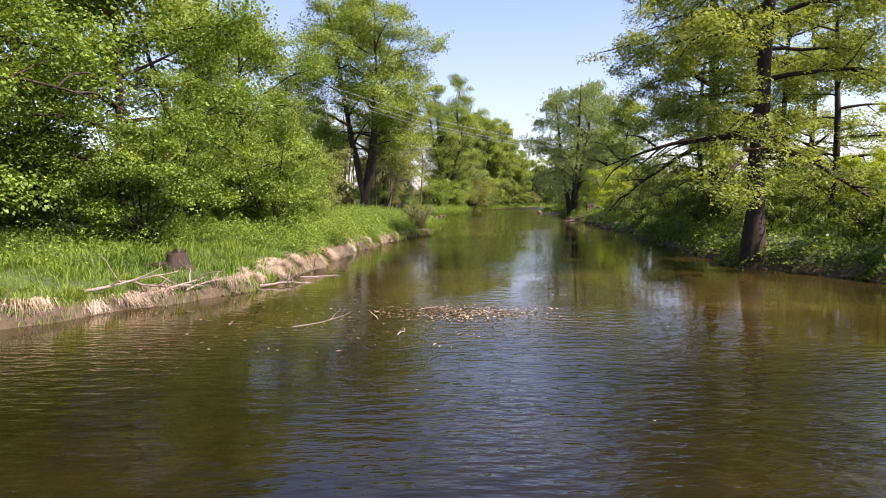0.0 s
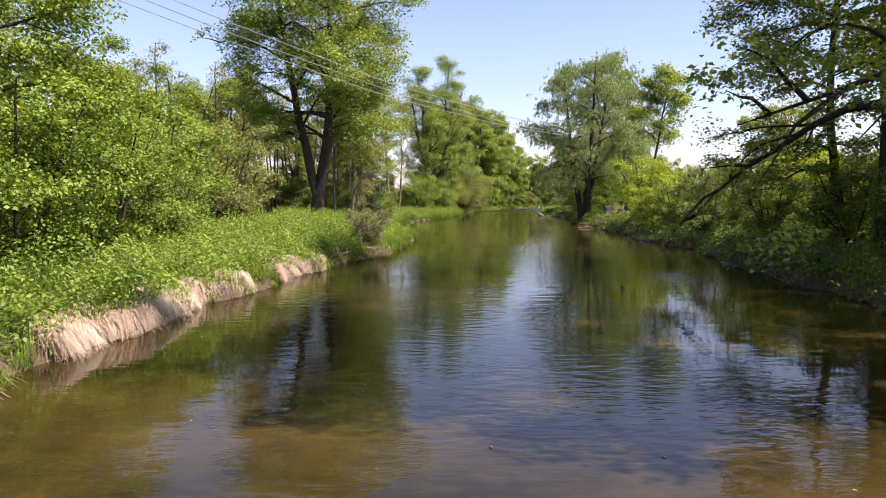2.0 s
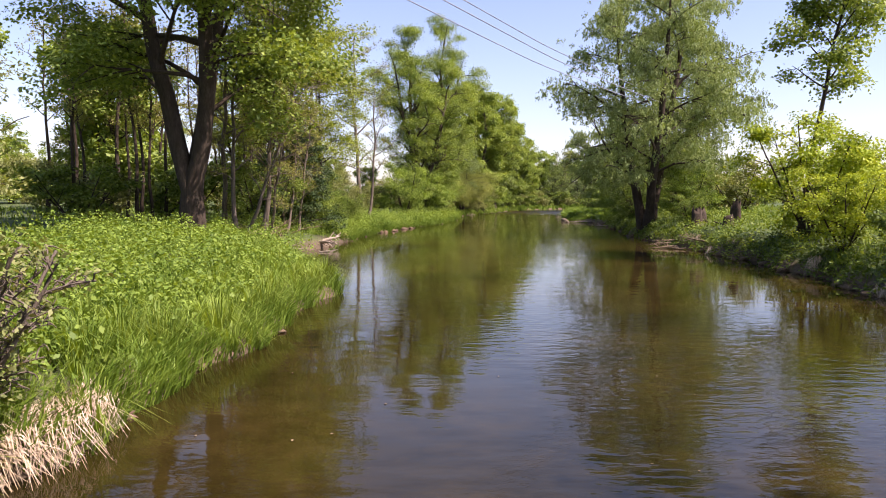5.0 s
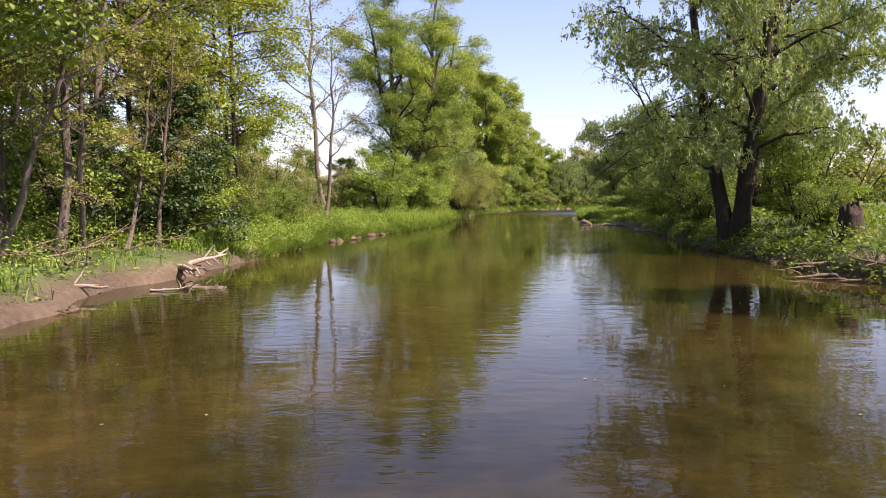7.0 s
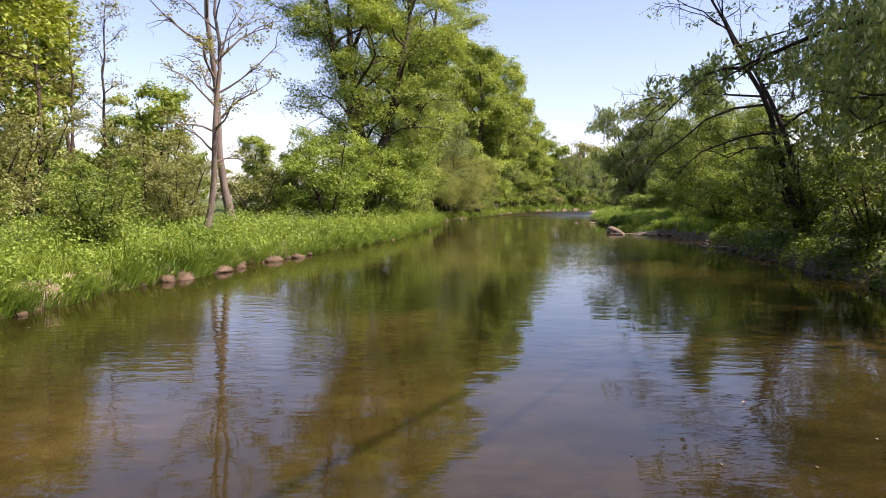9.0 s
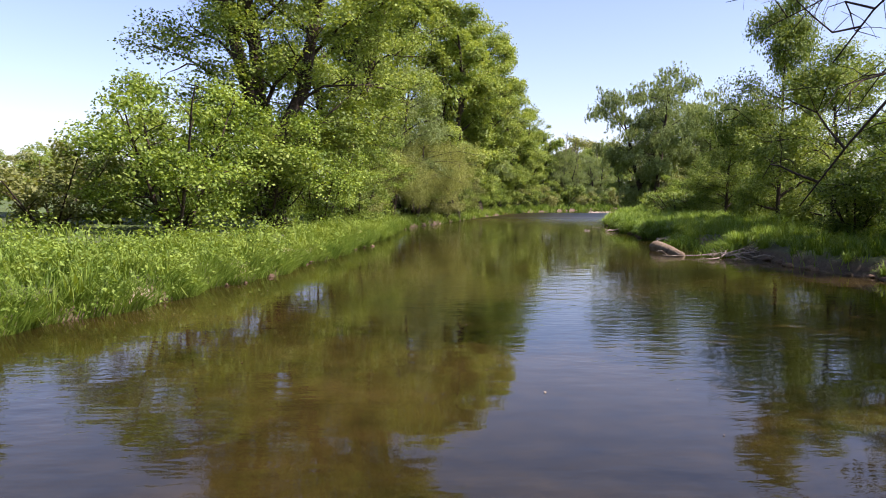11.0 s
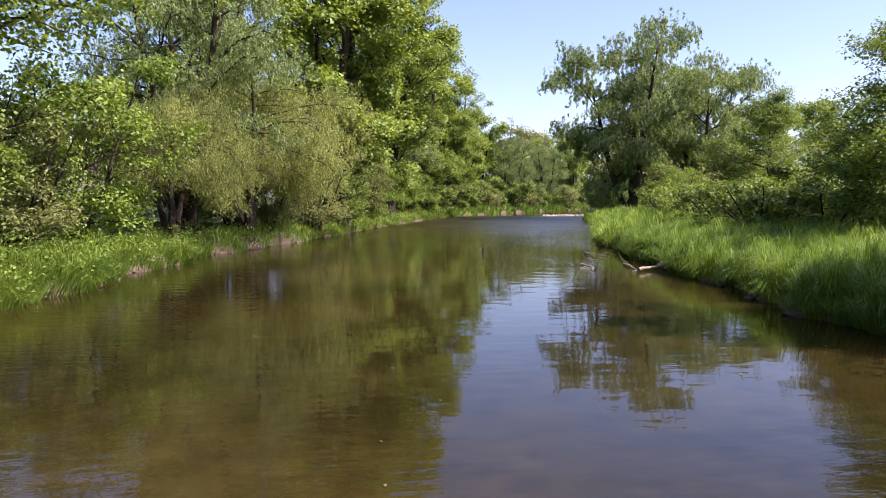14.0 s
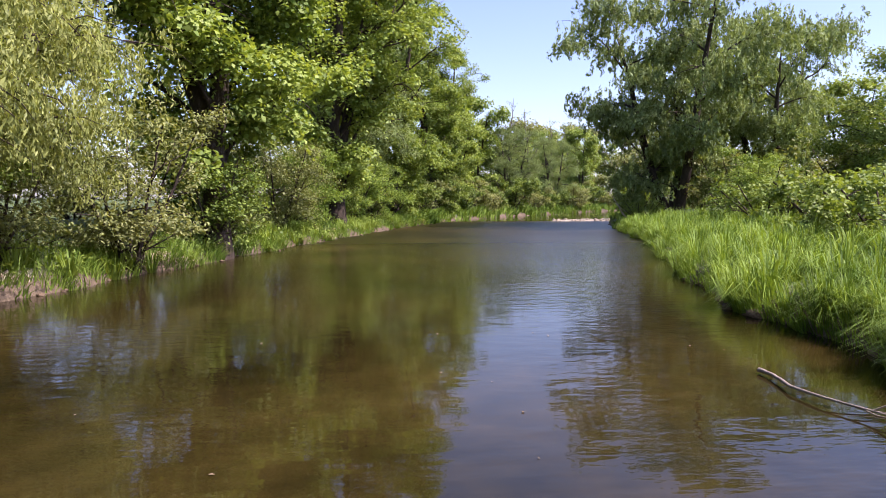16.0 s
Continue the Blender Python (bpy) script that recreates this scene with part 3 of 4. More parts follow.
for x, y, s, a, ln in [(-7.6, 88.6, 0.6, 0, 16), (-6.4, 93.8, 0.45, 80, 12), (-6.0, 95.6, 0.5, 150, -12), (-8.4, 90.2, 0.8, 230, -5), (-7.0, 92.2, 0.55, 300, 22)]:
    plant("bare", "robinia_tree", x, y, s, a, "leaning bare stem with grey bark and few leaves", group="half bare trees", lean=ln)
rng = np.random.default_rng(50)
for q in range(46):
    x, y = -13 - 26 * rng.random() ** 1.2, rng.uniform(88, 150)
    plant("pole", "robinia_tree", x, y, rng.uniform(0.75, 1.25), rng.uniform(0, 360), "thin dark trunk with few young leaves in the wood", group="trees of the thin wood")
plant("near_poplar", "poplar_tree", 2.3, 163, 1.0, 0, T_LEAFY)
plant("near_poplar", "poplar_tree", 0.8, 146, 0.88, 200, "tall poplar with several dark stems rising from the bank", wide=1.1)
plant("weeping", "willow_tree", 7.3, 179.6, 0.68, 0, "weeping willow with drooping olive green branches over the bank", wide=1.15)
plant("willow", "willow_tree", 4.6, 178, 0.72, 200, "old willow with a crooked leaning trunk and olive leaves")
plant("weeping", "willow_tree", 5.2, 173.5, 0.55, 120, "weeping willow with drooping olive green branches over the bank")
for k, x, y, s, t in [("tall", 4, 188, 0.9, 60), ("tall", 11.6, 193, 0.95, 140), ("tall", 15.6, 212, 0.95, 220), ("mid_tree", 13.5, 222, 1.0, 15), ("tall", 20, 228, 0.82, 20), ("tall", 25, 243, 0.72, 80),
                      ("willow", 15.5, 223, 0.75, 0), ("mid_tree", 33.5, 270, 1.0, 160), ("mid_tree", 45, 292, 0.7, 280), ("willow", 39.5, 270, 0.62, 70), ("willow", 50.0, 286, 0.6, 190), ("mid_tree", 64, 314, 1.0, 110), ("mid_tree", 28.6, 254, 0.75, 210), ("mid_tree", 28, 264, 1.0, 0), ("mid_tree", 58, 322, 1.0, 40)]:
    plant(k, "willow_tree" if k == "willow" else "tall_tree", x, y, s, t, T_WILLOW if k == "willow" else T_LEAFY, group="trees on the left bank")
for x, y, s in [(39.2, 271.5, 0.88), (43.5, 276.5, 0.85), (54, 301, 0.9), (62, 318, 0.9)]:
    plant("snag", "dead_tree", x, y, s, x * 40, "dead tree with bare grey branches", group="dead trees")
for x, y, s in [(75, 318, 0.95), (84, 330, 0.95), (95, 338, 0.95), (68, 333, 1.0), (108, 350, 0.95), (58, 345, 1.1)]:
    plant("far_sage", "willow_tree", x, y, 1.25 * s, x * 33, T_WILLOW, group="distant willows")

# left bank, shrubs
for k, x, y, s, t in [("sage_shrub", -12, 63, 1.35, 0), ("sage_shrub", -13, 71, 1.3, 90), ("maple_shrub", -11.5, 54, 0.9, 0), ("shrub", -9.6, 49, 0.75, 0), ("maple_shrub", -15, 59, 1.2, 80),
                      ("maple_shrub", -9.6, 39, 0.85, 0), ("maple_shrub", -10, 45, 0.8, 190), ("maple_shrub", -11.8, 28, 0.8, 60), ("shrub", -6.2, 99, 0.9, 0),
                      ("shrub", -5.0, 113, 0.6, 0), ("maple_shrub", -1.2, 138, 1.0, 0), ("maple_shrub", 0.8, 145, 1.0, 60), ("maple_shrub", 2.0, 153, 0.85, 120), ("shrub", 3.6, 159, 0.9, 180),
                      ("sage_shrub", 3.4, 164, 0.9, 20), ("maple_shrub", 3.2, 169, 1.0, 240), ("sage_shrub", 10.2, 187, 1.1, 0), ("shrub", 11.5, 193, 1.0, 40), ("sage_shrub", 12.8, 203, 1.1, 99),
                      ("shrub", 15.0, 213, 1.0, 10), ("maple_shrub", 13.6, 207, 0.8, 10), ("sage_shrub", 11.2, 197, 0.9, 200), ("maple_shrub", 16.5, 218, 0.8, 100), ("sage_shrub", 8.0, 183, 0.9, 10), ("maple_shrub", 18, 222, 0.8, 30), ("shrub", 21, 236, 1.1, 60), ("sage_shrub", 27, 251, 1.0, 0), ("shrub", 35, 272, 1.0, 0),
                      ("shrub", -8, 94, 1.0, 140), ("bright_shrub", -7.0, 103.5, 0.6, 30), ("sage_shrub", -7.8, 111, 0.8, 70), ("maple_shrub", -10.5, 107, 0.7, 70), ("shrub", -5.6, 107.5, 0.45, 0), ("sage_shrub", -5.5, 122, 0.7, 30), ("sage_shrub", -9, 127, 1.1, 120), ("sage_shrub", -13, 122, 1.2, 10), ("shrub", -7, 117, 0.7, 10), ("maple_shrub", 6.0, 182, 0.9, 30)]:
    plant(k, "shrub", x, y, s, t, T_SHRUB, "shrub", "shrubs on the left bank")
plant("shade_toned_bush", "shade_toned_bush", -6.0, 98.0, 1.05, 0, "layered green bush, shade below the bare trees put into its leaf colour", "shrub")
plant("shade_toned_bush", "shade_toned_bush", -7.8, 95.0, 0.8, 120, "layered green bush, shade below the bare trees put into its leaf colour", "shrub")
plant("twiggy", "shrub", -2.0, 57.2, 1.0, 0, "brown twiggy bush with dead stems at the water", "shrub")
rng = np.random.default_rng(51)
for q in range(34):
    y = 88 + 7.2 * q + rng.uniform(-2, 2)
    x = float(left_edge(min(y, 370))) - rng.uniform(9, 14) - (2 if y < 130 else 0)
    if 118 < y < 134:
        x -= 3
    plant(("under", "under_pale")[q % 3 == 1], "shrub", x, y, rng.uniform(0.8, 1.3), 77 * q, "leafy undergrowth below the trees", "shrub", "undergrowth on the left bank")
for q in range(20):
    y = 222 + 5.6 * q
    plant(("under", "under_pale")[q % 3 == 0], "shrub", float(left_edge(y)) - rng.uniform(1.5, 3.5), y, rng.uniform(0.8, 1.3), 61 * q, "leafy undergrowth at the water", "shrub", "undergrowth on the left bank")
for q in range(14):
    plant(("under", "maple_shrub")[q % 4 == 0], "shrub", -15 - rng.uniform(0, 8), 14 + 4.6 * q, rng.uniform(0.8, 1.1), 50 * q, "leafy undergrowth below the trees", "shrub", "undergrowth on the left bank")

# right bank
plant("alder", "alder_tree", 13.5, 30.6, 1.0, 0, "tall alder with dark trunk and spreading sparse branches")
plant("alder", "alder_tree", 17.3, 44.5, 1.08, 150, "tall alder with dark trunk and spreading sparse branches")
for x, y, s, t in [(18.5, 50, 0.8, 100), (20.5, 43, 0.9, 10), (20.5, 37, 0.8, 200), (25, 49, 0.9, 300)]:
    plant("small_alder", "alder_tree", x, y, s, t, "alder with thin dark trunk and fine leaves", group="alders on the right bank")
plant("bright_shrub", "shrub", 20.0, 82, 1.05, 0, "bright yellow-green bush on the bank", "shrub")
plant("bright_shrub", "shrub", 18.6, 77, 0.6, 70, "bright yellow-green bush on the bank", "shrub")
plant("broad", "young_tree", 29.2, 152, 1.35, 45, "slender tree with layered leafy branches", wide=0.55)
plant("slim", "slim_tree", 20.4, 84, 0.95, 0, "slim leaning tree with small round crown")
plant("willow", "willow_tree", 19.3, 105, 0.95, 0, T_WILLOW)
plant("willow", "willow_tree", 27, 119, 0.9, 140, T_WILLOW)
for k, nm, x, y, s, t, lb in [("mid_tree", "oak_tree", 34, 88, 0.62, 0, T_LEAFY), ("fir", "fir_tree", 50, 112, 0.9, 0, "dark conifer standing behind the meadow"), ("fir", "fir_tree", 55, 116, 1.0, 50, "dark conifer standing behind the meadow"),
                              ("bare", "robinia_tree", 30, 80, 0.6, 0, T_BARE), ("leaner", "leaning_tree", 22.6, 121.5, 1.0, 0, "bent tree leaning over the river with sparse leaves"),
                              ("bare", "robinia_tree", 25.5, 124, 0.85, 20, T_BARE), ("broad", "broadleaf_tree", 29, 146, 0.9, 0, T_LEAFY), ("broad", "broadleaf_tree", 30.8, 163, 0.68, 100, T_LEAFY),
                              ("broad", "broadleaf_tree", 28, 137, 0.8, 200, T_LEAFY), ("broad", "broadleaf_tree", 34, 166, 0.85, 10, T_LEAFY), ("broad", "broadleaf_tree", 47, 199, 1.0, 30, T_LEAFY),
                              ("mid_tree", "oak_tree", 62, 225, 0.75, 0, T_LEAFY), ("mid_tree", "oak_tree", 58, 208, 0.65, 70, T_LEAFY), ("vase_willow", "willow_tree", 43.8, 222, 1.05, 0, T_WILLOW), ("vase_willow", "willow_tree", 54.5, 226, 0.92, 100, T_WILLOW)]:
    plant(k, nm, x, y, s, t, lb, group="trees on the right bank")
for k, x, y, s, t in [("shrub", 18.5, 49, 0.75, 0), ("shrub", 18, 55, 0.8, 50), ("shrub", 19.5, 61, 0.85, 100), ("sage_shrub", 20, 67, 0.85, 0), ("shrub", 18.8, 71, 0.7, 150), ("shrub", 17, 43, 0.6, 150),
                      ("maple_shrub", 17.4, 37, 0.5, 10), ("bright_shrub", 20, 32, 0.7, 10), ("maple_shrub", 18.5, 26, 0.5, 10), ("bright_shrub", 22, 58, 0.8, 10), ("sage_shrub", 24, 66, 0.95, 10), ("sage_shrub", 25, 73, 0.95, 50),
                      ("shrub", 20.5, 99, 0.5, 0), ("maple_shrub", 21.8, 103.5, 0.65, 0), ("shrub", 20.8, 113, 0.8, 0), ("shrub", 22.5, 121, 0.9, 70), ("shrub", 24.2, 128, 0.9, 140), ("maple_shrub", 26, 134, 0.8, 140), ("shrub", 26.5, 140, 0.8, 20),
                      ("bramble", 29.5, 170, 1.3, 0), ("bramble", 31, 176, 1.3, 50), ("bramble", 33, 183, 1.3, 100), ("bramble", 34, 175, 1.3, 150), ("bramble", 36, 190, 1.4, 200), ("bramble", 38, 198, 1.4, 0),
                      ("bramble", 37, 182, 1.4, 30), ("maple_shrub", 43.5, 208.5, 0.72, 0), ("bramble", 40, 190, 1.5, 60), ("shrub", 47, 215, 0.8, 0), ("bright_shrub", 47.5, 240, 0.62, 0), ("bramble", 39.8, 219.5, 1.0, 0), ("bramble", 44.5, 232, 1.4, 40), ("shrub", 62, 262, 1.0, 0),
                      ("bramble", 16.8, 34, 1.0, 0), ("bramble", 17.4, 47, 1.0, 50), ("bramble", 18.4, 64, 1.0, 100), ("bramble", 19.6, 74, 0.9, 150), ("bramble", 18, 29, 1.0, 40)]:
    plant(k, "shrub" if k != "bramble" else "bramble_bush", x, y, s, t, T_SHRUB if k != "bramble" else "low bramble thicket on the bank", "shrub", "shrubs on the right bank")
rng = np.random.default_rng(52)
for q in range(30):
    y = 22 + 8.6 * q + rng.uniform(-2, 2)
    x = float(right_edge(y)) + rng.uniform(9, 15) + (9 if 74 < y < 112 else 0) + (4 if 150 < y < 215 else 0)
    plant(("under", "under_pale")[q % 2], "shrub", x, y, rng.uniform(0.7, 1.0) if y < 110 else rng.uniform(0.9, 1.3), 77 * q, "leafy undergrowth behind the bank", "shrub", "undergrowth on the right bank")

rng = np.random.default_rng(53)
for q in range(30):
    y = 166 + 1.6 * q + rng.uniform(-1, 1)
    plant("bramble", "bramble_bush", float(right_edge(y)) + rng.uniform(6.2, 15), y, rng.uniform(0.8, 1.25), 97 * q, "low leafy bramble thicket behind the grass", "shrub", "brambles on the low bank", wide=1.25)

# far trees that close the view
rng = np.random.default_rng(60)
for q in range(64):
    side = q % 2
    y = rng.uniform(60, 420)
    x = (-60 - 110 * rng.random()) if side else (85 + 0.35 * max(0, y - 150) + 130 * rng.random())
    plant(("far_tree", "far_sage")[q % 3 == 2], "distant_tree", x, y, rng.uniform(0.4, 0.75), rng.uniform(0, 360), "distant green tree beyond the fields", group="distant trees")
for q in range(26):
    plant(("far_tree", "far_sage")[q % 2], "distant_tree", -26 - 46 * rng.random(), 100 + 6.5 * q, rng.uniform(0.35, 0.55), rng.uniform(0, 360), "distant green tree beyond the fields", group="distant trees")
for q in range(18):
    plant(("far_tree", "far_sage")[q % 2], "distant_tree", 50 + 34 * rng.random() + 0.25 * max(0, 9 * q - 60), 48 + 11 * q, rng.uniform(0.3, 0.45), rng.uniform(0, 360), "distant green tree beyond the fields", group="distant trees")
for q in range(30):
    plant("far_tree", "distant_tree", 24 + 7 * q, 392 + rng.uniform(-4, 25), rng.uniform(1.0, 1.35), rng.uniform(0, 360), "distant green tree beyond the fields", group="distant trees")
for q in range(40):
    y = 40 + 7.5 * q
    plant(("far_tree", "far_sage")[q % 3 == 1], "distant_tree", 96 + 0.3 * max(0, y - 140) + rng.uniform(0, 14), y, rng.uniform(0.55, 0.8), rng.uniform(0, 360), "distant green tree in a hedge beyond the meadow", group="distant trees", wide=1.3)
for q in range(34):
    plant(("far_tree", "far_sage")[q % 3 == 1], "distant_tree", -62 - rng.uniform(0, 16), 60 + 6.5 * q, rng.uniform(0.45, 0.65), rng.uniform(0, 360), "distant green tree in a hedge beyond the meadow", group="distant trees", wide=1.3)
for q in range(10):
    plant("far_tree", "distant_tree", rng.uniform(-30, 30), -20 - 40 * rng.random(), 1.1, 36 * q, "tree standing behind the start of the reach", group="trees downstream")


# ---- grass and herbs ----
def blades(x, y, height, width, rng, arch=0.5, to=None):
    """Arched blades with their feet on the ground at x, y. to: the way they all lean (x, y)."""
    n = len(x)
    z = land(x, y) - 0.03
    h = height * rng.uniform(0.55, 1.25, n) * (1 + 0.32 * np.sin(2.1 * x + 0.7 * y) * np.sin(1.7 * y - 0.9 * x))
    a = rng.uniform(0, 2 * np.pi, n)
    dx, dy = np.cos(a) * arch * h, np.sin(a) * arch * h
    if to is not None:
        dx, dy = dx * 0.6 + to[0] * h, dy * 0.6 + to[1] * h
    b = rng.uniform(0, np.pi, n)
    w = width * rng.uniform(0.6, 1.3, n)
    sx, sy = np.cos(b) * w, np.sin(b) * w
    v = np.stack([np.column_stack(c) for c in (
        (x - sx, y - sy, z), (x + sx, y + sy, z),
        (x + dx * 0.35 + sx * 0.8, y + dy * 0.35 + sy * 0.8, z + h * 0.62), (x + dx * 0.35 - sx * 0.8, y + dy * 0.35 - sy * 0.8, z + h * 0.62),
        (x + dx + sx * 0.12, y + dy + sy * 0.12, z + h * (1 - 0.25 * arch)), (x + dx - sx * 0.12, y + dy - sy * 0.12, z + h * (1 - 0.25 * arch)))], 1)
    k = np.arange(n)[:, None] * 6
    f = np.concatenate([k + np.array([0, 1, 2, 3]), k + np.array([3, 2, 4, 5])])
    return v.reshape(-1, 3), f


def strip(side, y0, y1, d0, d1, n, rng, clump=0.0, power=1.0):
    """n places along a bank between two distances from the water, gathered in clumps."""
    m = n if clump <= 0 else max(1, n // 22)
    y = rng.uniform(y0, y1, m)
    d = d0 + (d1 - d0) * rng.random(m) ** power
    if clump > 0:
        i = rng.integers(0, m, n)
        y, d = y[i] + rng.normal(0, clump, n), d[i] + rng.normal(0, clump, n)
        d = np.maximum(d, d0 * 0.5)
    e = left_edge(y) - d if side < 0 else right_edge(y) + d
    return e, y


def tussocks(side, y0, y1, d0, d1, m, n, height, width, rng, power=1.0):
    """m domed tussocks of n blades each, the blades arching out from the middle."""
    yc = rng.uniform(y0, y1, m)
    dc = d0 + (d1 - d0) * rng.random(m) ** power
    xc = left_edge(yc) - dc if side < 0 else right_edge(yc) + dc
    i = np.repeat(np.arange(m), n)
    k = m * n
    big = rng.uniform(0.45, 1.4, m)[i]
    a, q = rng.uniform(0, 2 * np.pi, k), rng.random(k)
    r0 = 0.16 * big * np.sqrt(q)
    x, y = xc[i] + r0 * np.cos(a), yc[i] + r0 * np.sin(a)
    z = np.maximum(land(x, y), 0.0) - 0.03
    h = height * big * rng.uniform(0.6, 1.1, k)
    out = h * (0.25 + 0.75 * q)
    dx, dy = np.cos(a) * out, np.sin(a) * out
    w = width * rng.uniform(0.7, 1.3, k)
    sx, sy = -np.sin(a) * w, np.cos(a) * w
    tip = z + h * (1 - 0.75 * q)
    v = np.stack([np.column_stack(p) for p in (
        (x - sx, y - sy, z), (x + sx, y + sy, z),
        (x + dx * 0.4 + sx * 0.8, y + dy * 0.4 + sy * 0.8, z + h * (0.72 - 0.12 * q)), (x + dx * 0.4 - sx * 0.8, y + dy * 0.4 - sy * 0.8, z + h * (0.72 - 0.12 * q)),
        (x + dx + sx * 0.1, y + dy + sy * 0.1, tip), (x + dx - sx * 0.1, y + dy - sy * 0.1, tip))], 1)
    j = np.arange(k)[:, None] * 6
    return v.reshape(-1, 3), np.concatenate([j + np.array([0, 1, 2, 3]), j + np.array([3, 2, 4, 5])])


def sward(name, mat, pieces, label):
    v, f = joined(pieces)
    return tagged(new(name, mesh_of(name, v, f, mat)), label, "grass", kind="stuff")


rng = np.random.default_rng(70)
L, R = -1, 1
sward("grass", M_LUSH, [
    blades(*strip(L, 8, 34, 0.5, 7.0, 15000, rng, 0.30), 0.34, 0.013, rng, 0.5),
    blades(*strip(L, 8, 30, 0.05, 1.0, 5000, rng, 0.2), 0.26, 0.012, rng, 0.6),
    blades(*strip(L, 225, 372, -0.2, 3.0, 9000, rng, 0.4), 0.85, 0.08, rng, 0.5, to=(0.3, 0)),
    blades(*strip(R, 215, 372, 0.05, 5.0, 4000, rng, 0.4), 0.7, 0.06, rng, 0.5),
    blades(*strip(L, 34, 76, 0.4, 3.2, 6000, rng, 0.30, 0.8), 0.42, 0.014, rng, 0.5),
    blades(*strip(L, 60, 74, 0.1, 3.5, 5000, rng, 0.25), 0.6, 0.014, rng, 0.5),
    blades(*strip(L, 96, 135, 0.2, 4.5, 14000, rng, 0.3), 0.5, 0.015, rng, 0.5),
    blades(*strip(L, 57, 76, -0.05, 0.5, 3500, rng, 0.15), 0.5, 0.014, rng, 0.5, to=(0.5, 0)),
    blades(*strip(L, 98, 174, -0.12, 0.4, 17000, rng, 0.15), 0.55, 0.011, rng, 0.5, to=(0.7, 0)),
    blades(*strip(L, 98, 240, -0.05, 0.5, 9000, rng, 0.15), 0.45, 0.016, rng, 0.5, to=(0.5, 0)),
    blades(*strip(L, 135, 235, 0.15, 2.2, 12000, rng, 0.3), 0.55, 0.016, rng, 0.5),
], "bright green fresh grass on the riverbank")
sward("grass", M_GRASS, [
    blades(*strip(L, 20, 80, 2.5, 11, 8000, rng, 0.5), 0.5, 0.018, rng, 0.5),
    blades(*strip(L, 74, 135, 0.8, 12, 13000, rng, 0.5), 0.45, 0.018, rng, 0.5),
    blades(*strip(R, 18, 132, 0.5, 10, 15000, rng, 0.5), 0.5, 0.018, rng, 0.5),
    blades(*strip(L, 8, 140, 9, 40, 9000, rng, 0.8), 0.5, 0.04, rng, 0.5),
    blades(*strip(R, 18, 220, 9, 40, 11000, rng, 0.8), 0.5, 0.04, rng, 0.5),
], "green meadow grass behind the bank")
sward("tall_grass", M_LUSH, [
    tussocks(R, 150, 176, 0.0, 6.5, 760, 110, 0.8, 0.0075, rng),
    tussocks(R, 150, 176, 0.12, 0.6, 150, 110, 0.7, 0.0075, rng),
    tussocks(R, 174, 216, -0.05, 6.0, 520, 60, 0.9, 0.013, rng),
    tussocks(R, 131, 151, 0.1, 7.5, 260, 90, 0.7, 0.009, rng),
    blades(*strip(R, 148, 216, -0.12, 0.35, 9000, rng, 0.15), 0.55, 0.010, rng, 0.5, to=(-0.55, 0)),
    blades(*strip(R, 133, 215, -0.05, 7.5, 15000, rng, 0.3), 0.5, 0.013, rng, 0.6),
], "lush tall grass bending over the water's edge")
sward("tall_grass", M_GRASS, [
    tussocks(L, 24, 57, -0.02, 0.45, 75, 70, 0.5, 0.009, rng),
    tussocks(L, 57, 76, 0.0, 2.6, 110, 90, 0.75, 0.009, rng),
    tussocks(L, 36, 58, 0.8, 3.0, 40, 90, 0.7, 0.009, rng),
    tussocks(L, 98, 135, 0.0, 3.0, 130, 80, 0.7, 0.010, rng),
    tussocks(L, 135, 172, 0.0, 1.8, 110, 80, 0.8, 0.010, rng),
    tussocks(L, 178, 232, 0.0, 1.8, 90, 45, 0.8, 0.02, rng),
    tussocks(L, 10, 30, 0.6, 5.0, 60, 60, 0.45, 0.011, rng),
], "green tussocks of long grass along the water")


def herbs(pieces, rng, height, size):
    out = []
    for x, y in pieces:
        h = height * rng.uniform(0.15, 1.0, len(x))
        lump = 0.6 + 0.55 * np.sin(x * 1.9 + 0.6 * y) * np.sin(y * 1.6 - 0.8 * x)
        out.append(leaves(np.column_stack([x, y, land(x, y) + h * lump]), size, rng, 0.6, 0.9))
    return joined(out)


tagged(new("herbs", mesh_of("herbs", *herbs([strip(L, 30, 82, 0.75, 9.5, 95000, rng, 0.35), strip(L, 30, 56, 0.15, 1.0, 12000, rng, 0.2), strip(L, 78, 132, 0.9, 8, 30000, rng, 0.4), strip(L, 10, 36, 3.5, 10, 9000, rng, 0.4), strip(L, 98, 174, 0.2, 3.6, 20000, rng, 0.3), strip(L, 98, 174, -0.15, 0.5, 7000, rng, 0.2)], rng, 1.15, 0.11), M_HERB)),
       "dense nettles and leafy herbs on the bank", "herbs", kind="stuff")
tagged(new("herbs", mesh_of("herbs", *herbs([strip(R, 16, 130, 0.5, 7, 24000, rng, 0.4), strip(R, 16, 132, -0.15, 1.0, 17000, rng), strip(R, 135, 200, 5, 11, 9000, rng, 0.4), strip(L, 134, 235, 0.5, 4, 13000, rng, 0.4)], rng, 0.8, 0.17), M_SHRUB)),
       "dark green herbs hanging over the bank", "herbs", kind="stuff")


